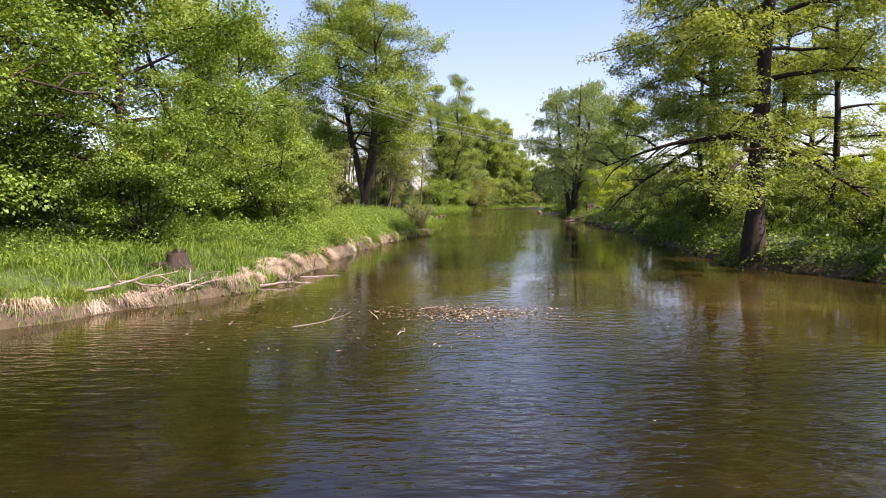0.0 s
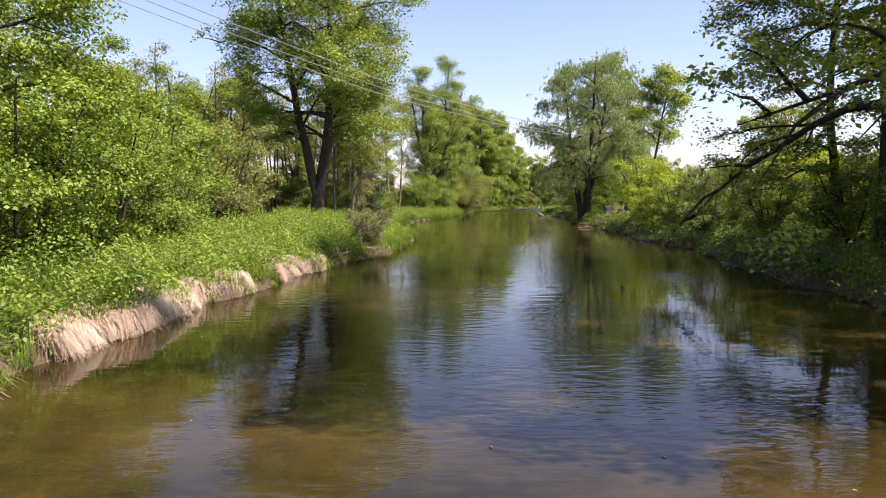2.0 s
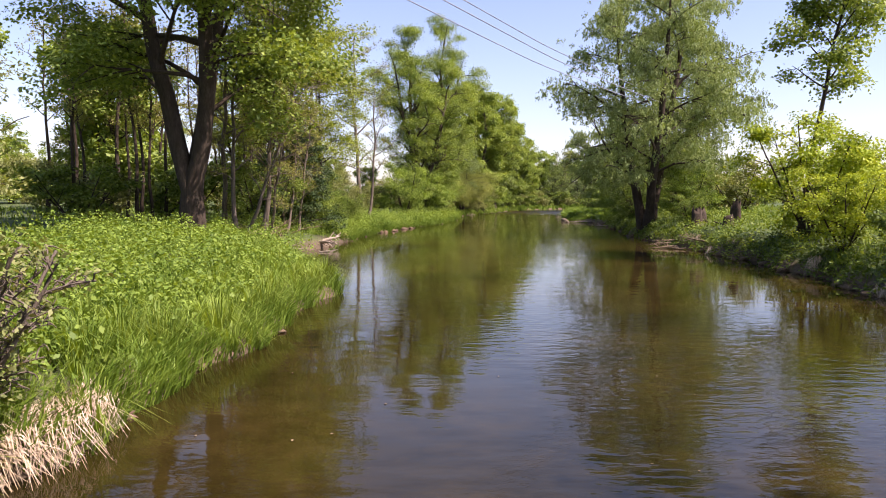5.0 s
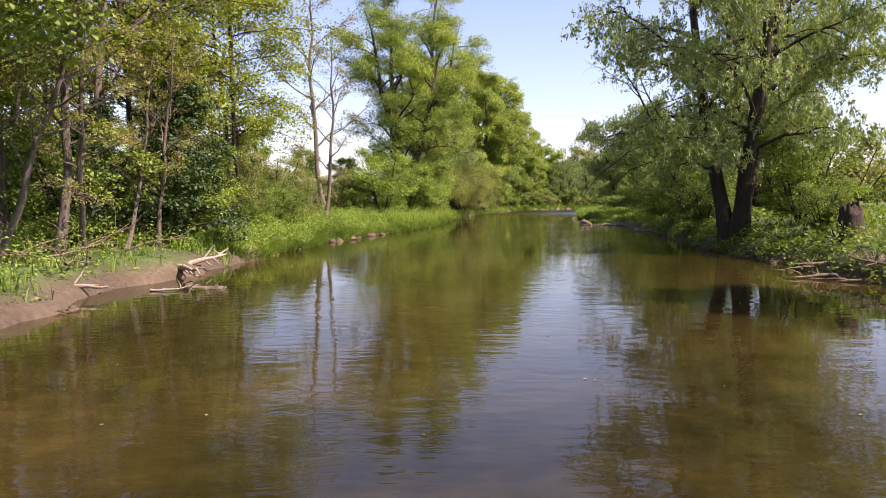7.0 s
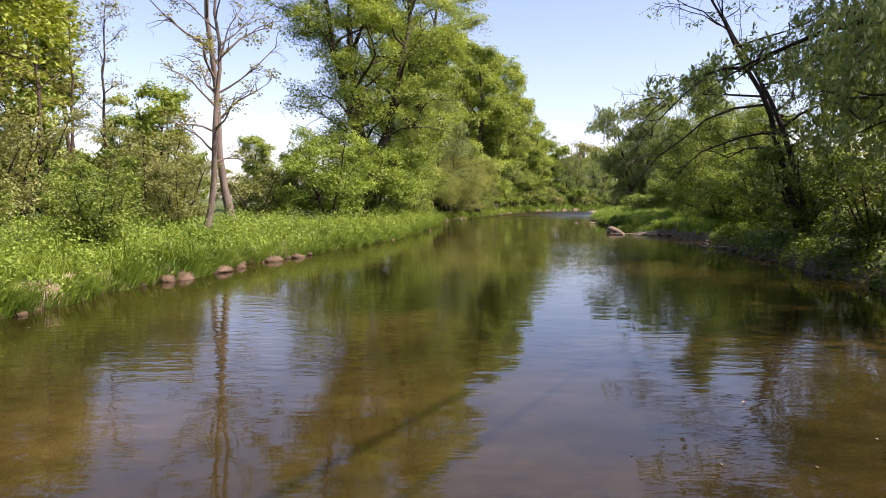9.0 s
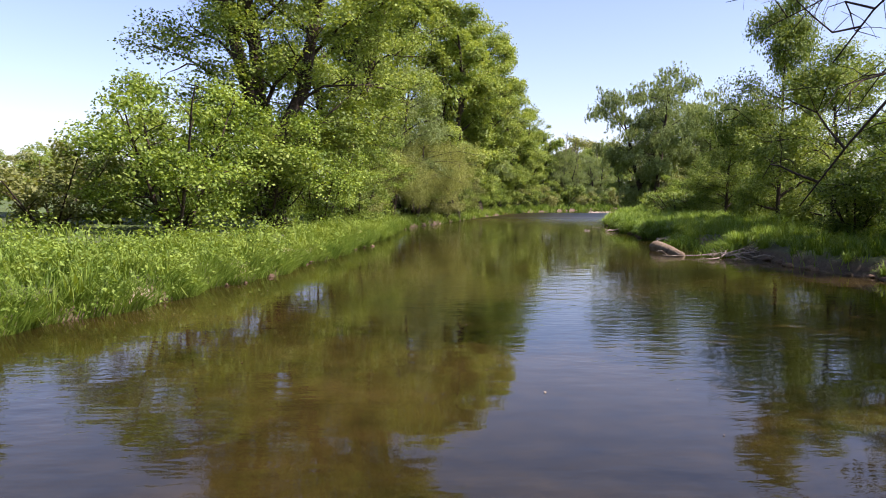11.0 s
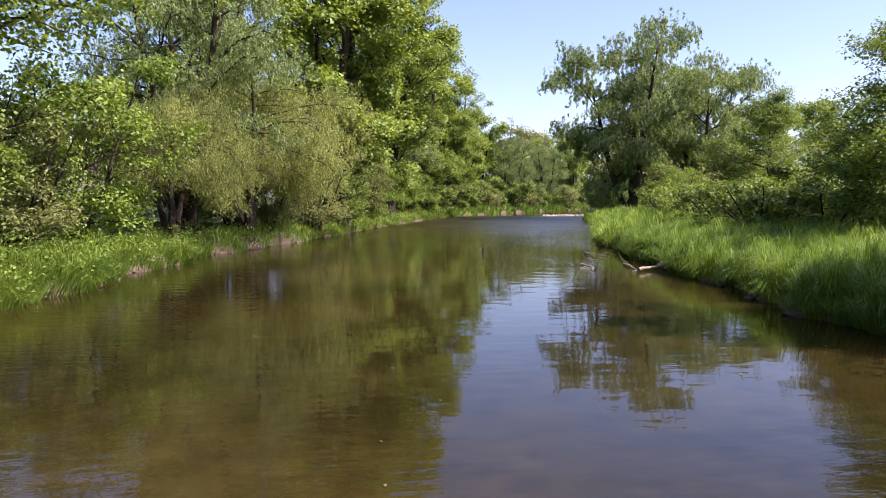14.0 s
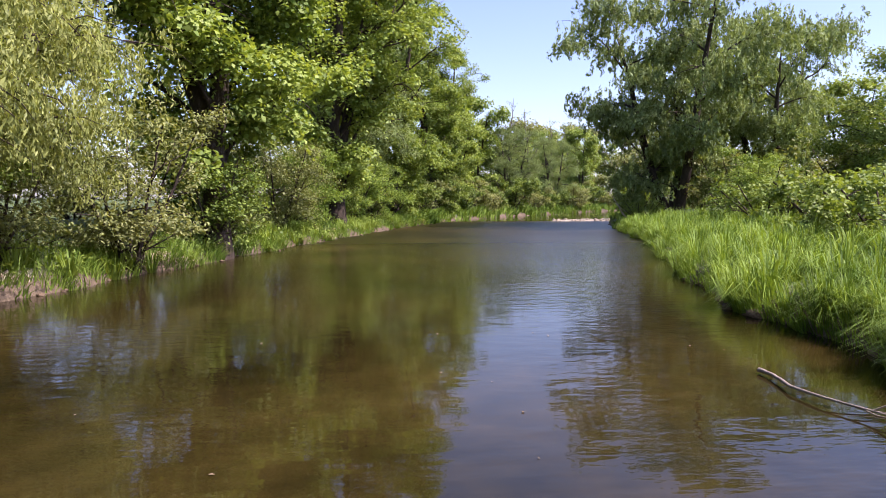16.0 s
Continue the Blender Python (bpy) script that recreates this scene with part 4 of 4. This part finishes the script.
def fringe(side, y0, y1, n, rng, drop=0.42, out=0.40, tuft=0.12):
    """Dry straw that hangs over the bank's edge towards the water."""
    m = max(1, n // 110)
    yc = rng.uniform(y0, y1, m)
    bare = np.sin(yc * 1.1) + np.sin(yc * 0.53 + 1) < -0.9
    yc[bare] += 2.1
    i = rng.integers(0, m, n)
    y = yc[i] + rng.normal(0, tuft, n)
    e = left_edge(y) if side < 0 else right_edge(y)
    sgn = 1.0 if side < 0 else -1.0
    big = rng.uniform(0.35, 1.25, m)[i]
    x0 = e - sgn * (rng.uniform(0.0, 0.75, m)[i] + rng.uniform(0, 0.2, n))
    z0 = land(x0, y) + 0.05 + 0.10 * big
    reach = rng.uniform(0.4, 1.0, n) * out * big
    x1, z1 = x0 + sgn * reach * 0.55, z0 + rng.uniform(0.02, 0.12, n)
    x2 = x0 + sgn * reach * rng.uniform(0.7, 1.3, n)
    z2 = np.maximum(0.015, z0 - drop * rng.uniform(0.5, 1.2, n))
    y1_, y2 = y + rng.normal(0, 0.08, n), y + rng.normal(0, 0.20, n)
    w = rng.uniform(0.004, 0.010, n)
    v = np.stack([np.column_stack(c) for c in ((x0, y - w, z0), (x0, y + w, z0), (x1, y1_ + w, z1), (x1, y1_ - w, z1), (x2, y2 + w * 0.3, z2), (x2, y2 - w * 0.3, z2))], 1)
    k = np.arange(n)[:, None] * 6
    return v.reshape(-1, 3), np.concatenate([k + np.array([0, 1, 2, 3]), k + np.array([3, 2, 4, 5])])


sward("dry_grass", M_STRAW, [fringe(L, 26, 50, 11000, rng, 0.55, 0.5, 0.2), fringe(L, 26, 50, 5000, rng, 0.4, 0.6, 0.1), fringe(L, 50, 56, 700, rng, 0.4, 0.4, 0.3), fringe(L, 15, 27, 1800, rng, 0.3, 0.4, 0.2), fringe(L, 54, 58, 700, rng, tuft=0.3), fringe(L, 98, 122, 1600, rng, tuft=0.35),
                             fringe(L, 125, 170, 1500, rng, tuft=0.3), fringe(L, 175, 230, 3500, rng, tuft=0.35), fringe(R, 50, 95, 900, rng, tuft=0.3)],
      "bleached dry grass hanging over the cut bank")


def tufts(spots, rng, height, n, width):
    """Lone tufts of grass standing in the shallows."""
    x = np.concatenate([rng.normal(a, r, n) for a, b_, r in spots])
    y = np.concatenate([rng.normal(b_, r, n) for a, b_, r in spots])
    v, f = blades(x, y, height, width, rng, 0.8)
    low = np.minimum(0, land(x, y))
    return v - np.repeat(low, 6)[:, None] * (0, 0, 1), f


sward("grass_tufts", M_LUSH, [tufts([(21.2, 146.6, 0.35), (21.8, 147.4, 0.3), (21.6, 141.8, 0.35), (22.2, 142.6, 0.3), (22.6, 144.6, 0.4)], rng, 0.6, 500, 0.012)], "lone tufts of fresh grass behind the stranded log")

# ---- driftwood, logs and litter ----
def snaggle(name, x, y, z, length, thick, turn, label, seed, mat=None, arms=5, rise=0.1, category="driftwood", flat=False):
    """A fallen branch: a crooked stem with side arms, one object."""
    rng = np.random.default_rng(seed)
    way = np.array([math.cos(radians(turn)), math.sin(radians(turn)), rise])
    stem = bend((0, 0, thick), way, length, 0.15, 0.12, rng, 9)
    stem[:, 2] = np.maximum(stem[:, 2], thick * 0.4)
    if flat:
        stem[:, 2] = np.minimum(stem[:, 2], thick * 1.2 + 0.05 * np.arange(9) / 9)
    ob = new(name, mesh_of(name, *tube(stem, np.linspace(thick, thick * 0.25, 9) * rng.uniform(0.85, 1.15, 9), 8), mat or M_DRIFT, True))
    ob.matrix_basis = pose(x, y, z)
    for k in range(arms):
        i = rng.integers(2, 8)
        arm = bend(stem[i], way + rng.normal(0, 0.8, 3) + (0, 0, 0.25), length * rng.uniform(0.2, 0.45), 0.3, 0.2, rng, 5)
        arm[:, 2] = np.maximum(arm[:, 2], 0.01)
        part("side_branch", mesh_of("side_branch", *tube(arm, np.linspace(thick * 0.45, thick * 0.12, 5), 5), mat or M_DRIFT, True), ob)
    return tagged(ob, label, category)


D = "bleached fallen branch lying at the water's edge"
for x, y, ln, th, tn, sd in [(-9.6, 18.6, 2.6, 0.05, 20, 1), (-8.4, 19.4, 2.2, 0.06, 35, 2), (-9.2, 19.9, 1.8, 0.045, -10, 3), (-7.6, 20.6, 1.6, 0.035, 60, 4), (-6.2, 23.6, 2.0, 0.05, 40, 5),
                             (-5.4, 26.5, 1.6, 0.04, 15, 6), (-2.6, 56.0, 1.6, 0.05, 10, 7), (-2.2, 56.8, 1.2, 0.04, -30, 8), (-3.5, 53.0, 1.4, 0.03, 40, 9)]:
    snaggle("driftwood", x, y, max(0.0, at(x, y)), ln, th, tn, D, sd)
snaggle("driftwood", -4.4, 93.2, 0.12, 2.6, 0.13, -62, "white weathered log slanting into the river", 11, arms=4, rise=-0.02)
snaggle("driftwood", -4.2, 93.6, 0.22, 1.5, 0.10, 40, "white weathered root of a log", 12, arms=5, rise=0.35)
snaggle("driftwood", -5.6, 88.2, 0.1, 1.5, 0.09, -20, "grey driftwood log on the mud bank", 13, arms=2)
snaggle("driftwood", -3.6, 89.0, 0.0, 1.1, 0.04, 5, "pale branch floating beside the bank", 14, arms=3)
snaggle("driftwood", 5.4, 169.2, 0.12, 2.9, 0.10, 60, "pale bent log lying along the bank", 15, arms=3, rise=0.05)
snaggle("driftwood", 22.8, 167.4, 0.02, 2.9, 0.03, -98, "thin branch sticking out of the shallow water", 16, arms=3, rise=0.0, flat=True)
snaggle("driftwood", 22.3, 164.7, 0.03, 2.2, 0.06, 32, "pale forked driftwood by the grass", 19, arms=4)
snaggle("driftwood", 21.2, 167.5, 0.02, 2.4, 0.026, -82, "thin branch sticking out of the shallow water", 17, arms=3, rise=0.0, flat=True)
snaggle("driftwood", 23.0, 172.8, 0.02, 2.6, 0.03, -88, "thin branch lying in the shallow water", 18, arms=3, rise=0.0, flat=True)
snaggle("driftwood", 14.5, 31.2, 0.1, 2.0, 0.05, 160, D, 20)
snaggle("driftwood", 16.8, 57.5, 0.15, 2.0, 0.07, 70, "pale dead branch leaning on the dark bank", 21, rise=0.5)
snaggle("driftwood", 21.4, 126.0, 0.1, 1.6, 0.05, 150, D, 22)
for q, (x, y, ln, th, tn) in enumerate([(17.5, 92.6, 1.6, 0.07, 170), (17.8, 93.4, 1.9, 0.06, 200), (17.6, 91.4, 1.5, 0.05, 150), (18.2, 92.2, 1.4, 0.09, 30), (17.9, 94.6, 1.8, 0.05, 210), (18.4, 90.4, 1.7, 0.06, 140)]):
    snaggle("driftwood", x, y, max(0.03, at(x, y)), ln, th, tn, "dark wet branch washed up below the stumps", 300 + q, mat=M_LOG)
rng = np.random.default_rng(88)
for q in range(14):
    x, y = rng.uniform(-7.8, -5.4), rng.uniform(88.5, 94)
    snaggle("brush", x, y, at(x, y) + 0.25 * rng.random(), rng.uniform(1.2, 2.6), rng.uniform(0.02, 0.045), rng.uniform(0, 360), "dead brown brushwood heaped below the bare trees", 400 + q, mat=M_LOG, arms=6, rise=rng.uniform(0.1, 0.6), category="brushwood")
rng = np.random.default_rng(90)
for q in range(16):
    snaggle("driftwood", 20.0 + 2.2 * rng.random(), 139.4 + 1.9 * rng.random(), 0.02 + 0.14 * rng.random(), rng.uniform(0.8, 2.0), rng.uniform(0.02, 0.05), rng.uniform(0, 360), "tangled flood debris of sticks on the bank", 200 + q)
for x, y, ln, th, tn, sd in [(22.2, 152.6, 2.9, 0.06, -8, 36), (22.5, 152.0, 2.4, 0.05, 5, 37), (21.9, 151.6, 1.2, 0.03, 30, 38)]:
    snaggle("driftwood", x, y, 0.08, ln, th, tn, "bleached fallen pole behind the stranded log", sd, arms=1)


def log(name, x, y, z, length, r0, r1, turn, tip, label, seed):
    """A thick log with a broken end."""
    rng = np.random.default_rng(seed)
    n = 14
    f = np.linspace(0, 1, n)
    path = np.column_stack([f * length, 0.05 * np.sin(f * 5), 0.04 * np.sin(f * 4 + 1)])
    rr = (r0 + (r1 - r0) * f) * (1 + 0.02 * rng.normal(0, 1, n))
    rr[0] *= 0.55
    rr[-1] *= 0.15
    v, fc = tube(path, rr, 14)
    ang = np.tile(np.arange(14) * 2 * np.pi / 14, n)[:, None]
    v += 0.06 * r0 * (np.sin(ang * 3 + v[:, :1] * 1.1) + 0.7 * np.sin(ang * 6 + v[:, :1] * 0.8)) * np.array([[0, 1, 1]])
    ends = [np.arange(14), np.arange(14) + 14 * (n - 1)]
    cap = np.array([[e[0], e[k], e[k + 1], e[k + 2]] for e in ends for k in range(1, 12, 2)])
    ob = new(name, mesh_of(name, v, np.concatenate([fc, cap]), M_LOG, True))
    ob.matrix_basis = pose(x, y, z, 0, tip, turn)
    return tagged(ob, label, "log")


log("log", 19.75, 145.6, 0.10, 4.1, 0.33, 0.17, -88, 1, "thick weathered log stranded at the water's edge", 1)


def stump(x, y, r, h, seed, label):
    """A jagged stump with roots."""
    rng = np.random.default_rng(seed)
    a = np.arange(16) * 2 * np.pi / 16
    rings = []
    for z, q in ((-0.15, 1.6), (0.08, 1.25), (0.3 * h, 1.0), (0.7 * h, 0.9), (h, 0.82)):
        rad = r * q * (1 + 0.14 * np.sin(3 * a + seed) + 0.06 * rng.normal(0, 1, 16))
        top = rng.uniform(-0.25, 0.2, 16) * h if z == h else 0
        rings.append(np.column_stack([rad * np.cos(a), rad * np.sin(a), np.full(16, z) + top]))
    v = np.concatenate(rings + [np.array([[0, 0, h * 0.6]])])
    i = np.arange(4)[:, None] * 16 + np.arange(16)[None]
    j = np.arange(4)[:, None] * 16 + (np.arange(16)[None] + 1) % 16
    f = np.stack([i, j, j + 16, i + 16], -1).reshape(-1, 4)
    cap = np.array([[64 + k, 64 + k + 1, 64 + (k + 2) % 16, 80] for k in range(0, 16, 2)])
    pieces = [(v, np.concatenate([f, cap]))]
    for k in range(5):
        t = rng.uniform(0, 6.28)
        root = bend((0.5 * r * math.cos(t), 0.5 * r * math.sin(t), 0.12), (math.cos(t), math.sin(t), 0.1), r * 2.4, 0.5, 0.15, rng, 5)
        pieces.append(tube(root, np.linspace(r * 0.3, r * 0.08, 5), 6))
    ob = new("tree_stump", mesh_of("tree_stump", *joined(pieces), M_BARK, True))
    ob.matrix_basis = pose(x, y, at(x, y))
    return tagged(ob, label, "stump")


stump(-8.6, 22.6, 0.34, 0.55, 1, "rotten dark stump in the grass")
stump(19.7, 95.6, 0.35, 1.2, 2, "broken grey stump on the grassy bank")
stump(20.6, 97.5, 0.4, 1.0, 3, "broken grey stump on the grassy bank")
stump(20.2, 91.8, 0.3, 0.7, 4, "low rotten stump at the bank's edge")
stump(21.4, 93.6, 0.32, 1.3, 5, "broken grey stump on the grassy bank")


def clods(side, y0, y1, n, size, seed):
    """Earth clods and roots at the foot of the bank."""
    rng = np.random.default_rng(seed)
    out = []
    a = np.arange(8) * 2 * np.pi / 8
    for k in range(n):
        y = rng.uniform(y0, y1)
        x = float(left_edge(y) if side < 0 else right_edge(y)) + side * rng.uniform(-0.1, 0.35)
        s = size * rng.uniform(0.4, 1.3)
        rings = []
        for z, q in ((-0.2, 1.0), (0.15, 1.05), (0.45, 0.8), (0.62, 0.3)):
            rad = s * q * (1 + 0.25 * rng.normal(0, 1, 8))
            rings.append(np.column_stack([x + rad * np.cos(a), y + 1.3 * rad * np.sin(a), np.full(8, z * s) + 0.02]))
        i = np.arange(3)[:, None] * 8 + np.arange(8)[None]
        j = np.arange(3)[:, None] * 8 + (np.arange(8)[None] + 1) % 8
        f = np.stack([i, j, j + 8, i + 8], -1).reshape(-1, 4)
        out.append((np.concatenate(rings), np.concatenate([f, [[24, 25, 26, 27], [27, 28, 31, 24], [28, 29, 30, 31]]])))
    return out


tagged(new("earth_clods", mesh_of("earth_clods", *joined(clods(L, 14, 240, 240, 0.10, 5) + clods(R, 20, 230, 260, 0.17, 6) + clods(L, 110, 122, 34, 0.3, 7)), M_EARTH)), "crumbled brown earth clods along the waterline", "clods", kind="stuff")

# the bank of leaves and reed bits stranded in the shallows, and bits adrift
rng = np.random.default_rng(80)
m = 800
lx, ly = rng.normal(0.4, 1.05, m), rng.normal(18.3, 0.65, m)
lx[:90], ly[:90] = rng.uniform(-6, 1, 90), rng.uniform(13.5, 19, 90)
v, f = leaves(np.column_stack([lx, ly, rng.uniform(0.004, 0.05, m)]), 0.105, rng, 0.55, 6.0)
v[:, 2] = np.maximum(v[:, 2], 0.004)
tagged(new("leaf_litter", mesh_of("leaf_litter", v, f, M_LITTER)), "raft of pale dead leaves stranded in shallow water", "leaf litter", kind="stuff")
m = 700
fy = rng.uniform(8, 230, m)
fx = left_edge(fy) + (right_edge(fy) - left_edge(fy)) * rng.uniform(0.05, 0.95, m)
v, f = leaves(np.column_stack([fx, fy, np.full(m, 0.006)]), 0.055, rng, 0.6, 9.0)
v[:, 2] = np.maximum(v[:, 2], 0.003)
tagged(new("floating_leaves", mesh_of("floating_leaves", v, f, M_LITTER)), "small pale leaves and seeds adrift on the river", "leaves", kind="stuff")
for x, y, ln, tn, sd in [(-1.6, 17.2, 0.9, 100, 41), (1.3, 18.6, 0.7, -20, 42), (-0.6, 18.9, 0.8, 30, 43), (-3.5, 16.2, 1.4, 5, 44), (-1.0, 15.2, 0.8, 80, 45)]:
    snaggle("driftwood", x, y, 0.0, ln, 0.02, tn, "thin reed stalk stranded on the leaf raft", sd, arms=2)

# ---- gravel bar across the head of the riffle ----
M_GRAVEL = rough_material("gravel", [(0.3, (0.16, 0.13, 0.09)), (0.55, (0.34, 0.29, 0.22)), (0.8, (0.52, 0.47, 0.38))], 6.0, 30.0, 0.8)
rng = np.random.default_rng(95)
bx, by = np.meshgrid(np.linspace(37.2, 45.6, 43), np.linspace(237.4, 241.6, 22))
mid = 239.4 + 0.25 * (bx - 41) / 3.5
bz = 0.22 * np.exp(-((by - mid) / 0.8) ** 2) * np.clip((bx - 37.2) / 1.2, 0, 1) - 0.06 + 0.03 * np.sin(bx * 3.1) * np.sin(by * 4.3)
i = np.arange(21)[:, None] * 43 + np.arange(42)[None]
bar = tagged(new("gravel_bar", mesh_of("gravel_bar", np.column_stack([bx.ravel(), by.ravel(), bz.ravel()]), np.stack([i, i + 1, i + 44, i + 43], -1).reshape(-1, 4), M_GRAVEL, True)),
             "low pale gravel bar lying across the shallow river", "gravel bar")
for q in range(90):
    sx, sy, r = rng.uniform(38, 45), rng.normal(239.2, 0.55), rng.uniform(0.06, 0.2)
    a = np.arange(6) * np.pi / 3
    st = np.concatenate([np.column_stack([r * w * np.cos(a + t), r * 0.8 * w * np.sin(a + t), np.full(6, z * r)]) for z, w, t in ((-0.4, 1.0, 0), (0.2, 1.05, 0.2), (0.55, 0.6, 0.1))])
    fc = [[g * 6 + h, g * 6 + (h + 1) % 6, g * 6 + 6 + (h + 1) % 6, g * 6 + 6 + h] for g in range(2) for h in range(6)] + [[12, 13, 14, 15], [15, 16, 17, 12]]
    stone = part("stone", mesh_of("stone", st * rng.uniform(0.85, 1.15, st.shape), fc, M_GRAVEL), bar)
    stone.matrix_basis = pose(sx, sy, 0.22 * math.exp(-((sy - 239.4) / 0.8) ** 2) - 0.04, 0, 0, rng.uniform(0, 360))
for x, y, sz, tn in ((38.9, 239.9, 0.42, 0), (43.1, 240.4, 0.36, 120)):
    plant("bramble", "willow_bush", x, y, sz, tn, "small green bush rooted in the gravel bar", "shrub", sink=at(x, y) - 0.1)
snaggle("driftwood", 39.6, 219.4, 0.25, 3.4, 0.07, 165, "bleached dead branch jutting out over the water", 61, arms=3, rise=0.5)

# ---- overhead wires ----
M_WIRE, n, l, b = material("wire")
b.inputs["Base Color"].default_value = (0.30, 0.30, 0.31, 1)
b.inputs["Roughness"].default_value, b.inputs["Metallic"].default_value = 0.5, 0.6
WIRE = np.array([(-48, -12, 19.0), (-30, 19, 15.0), (-10, 54, 11.0), (-2, 68, 9.9), (8, 85.5, 9.6), (18, 103, 10.2), (33, 129, 11.6)], float)
q = np.linspace(0, 1, 60)
for dx, dz in ((0, 0), (0.9, 0.05), (0.45, 0.75)):
    p = np.column_stack([np.interp(q, np.linspace(0, 1, len(WIRE)), WIRE[:, c]) for c in range(3)])
    for c in range(3):
        p[1:-1, c] = (p[:-2, c] + 2 * p[1:-1, c] + p[2:, c]) / 4
    p += (dx, -dx * 0.5, dz)
    tagged(new("overhead_wire", mesh_of("overhead_wire", *tube(p, np.full(60, 0.02), 5), M_WIRE, True)), "thin grey overhead wire strung across the river", "wire", "overhead wires")
for x, y, top in ((-48, -12, 19.9), (33, 129, 10.9)):
    base = new("utility_pole")
    base.matrix_basis = pose(x, y, at(x, y) - 0.3)
    part("pole", mesh_of("pole", *tube([(0, 0, 0), (0, 0, top * 0.5), (0, 0, top)], (0.19, 0.16, 0.12), 12), M_PALEBARK, True), base)
    part("crossarm", mesh_of("crossarm", *tube([(-0.9, 0.5, top - 1.0), (0, 0, top - 1.0), (0.9, -0.5, top - 1.0)], (0.07, 0.07, 0.07), 6), M_PALEBARK, True), base)
    tagged(base, "weathered wooden utility pole carrying three wires", "pole")
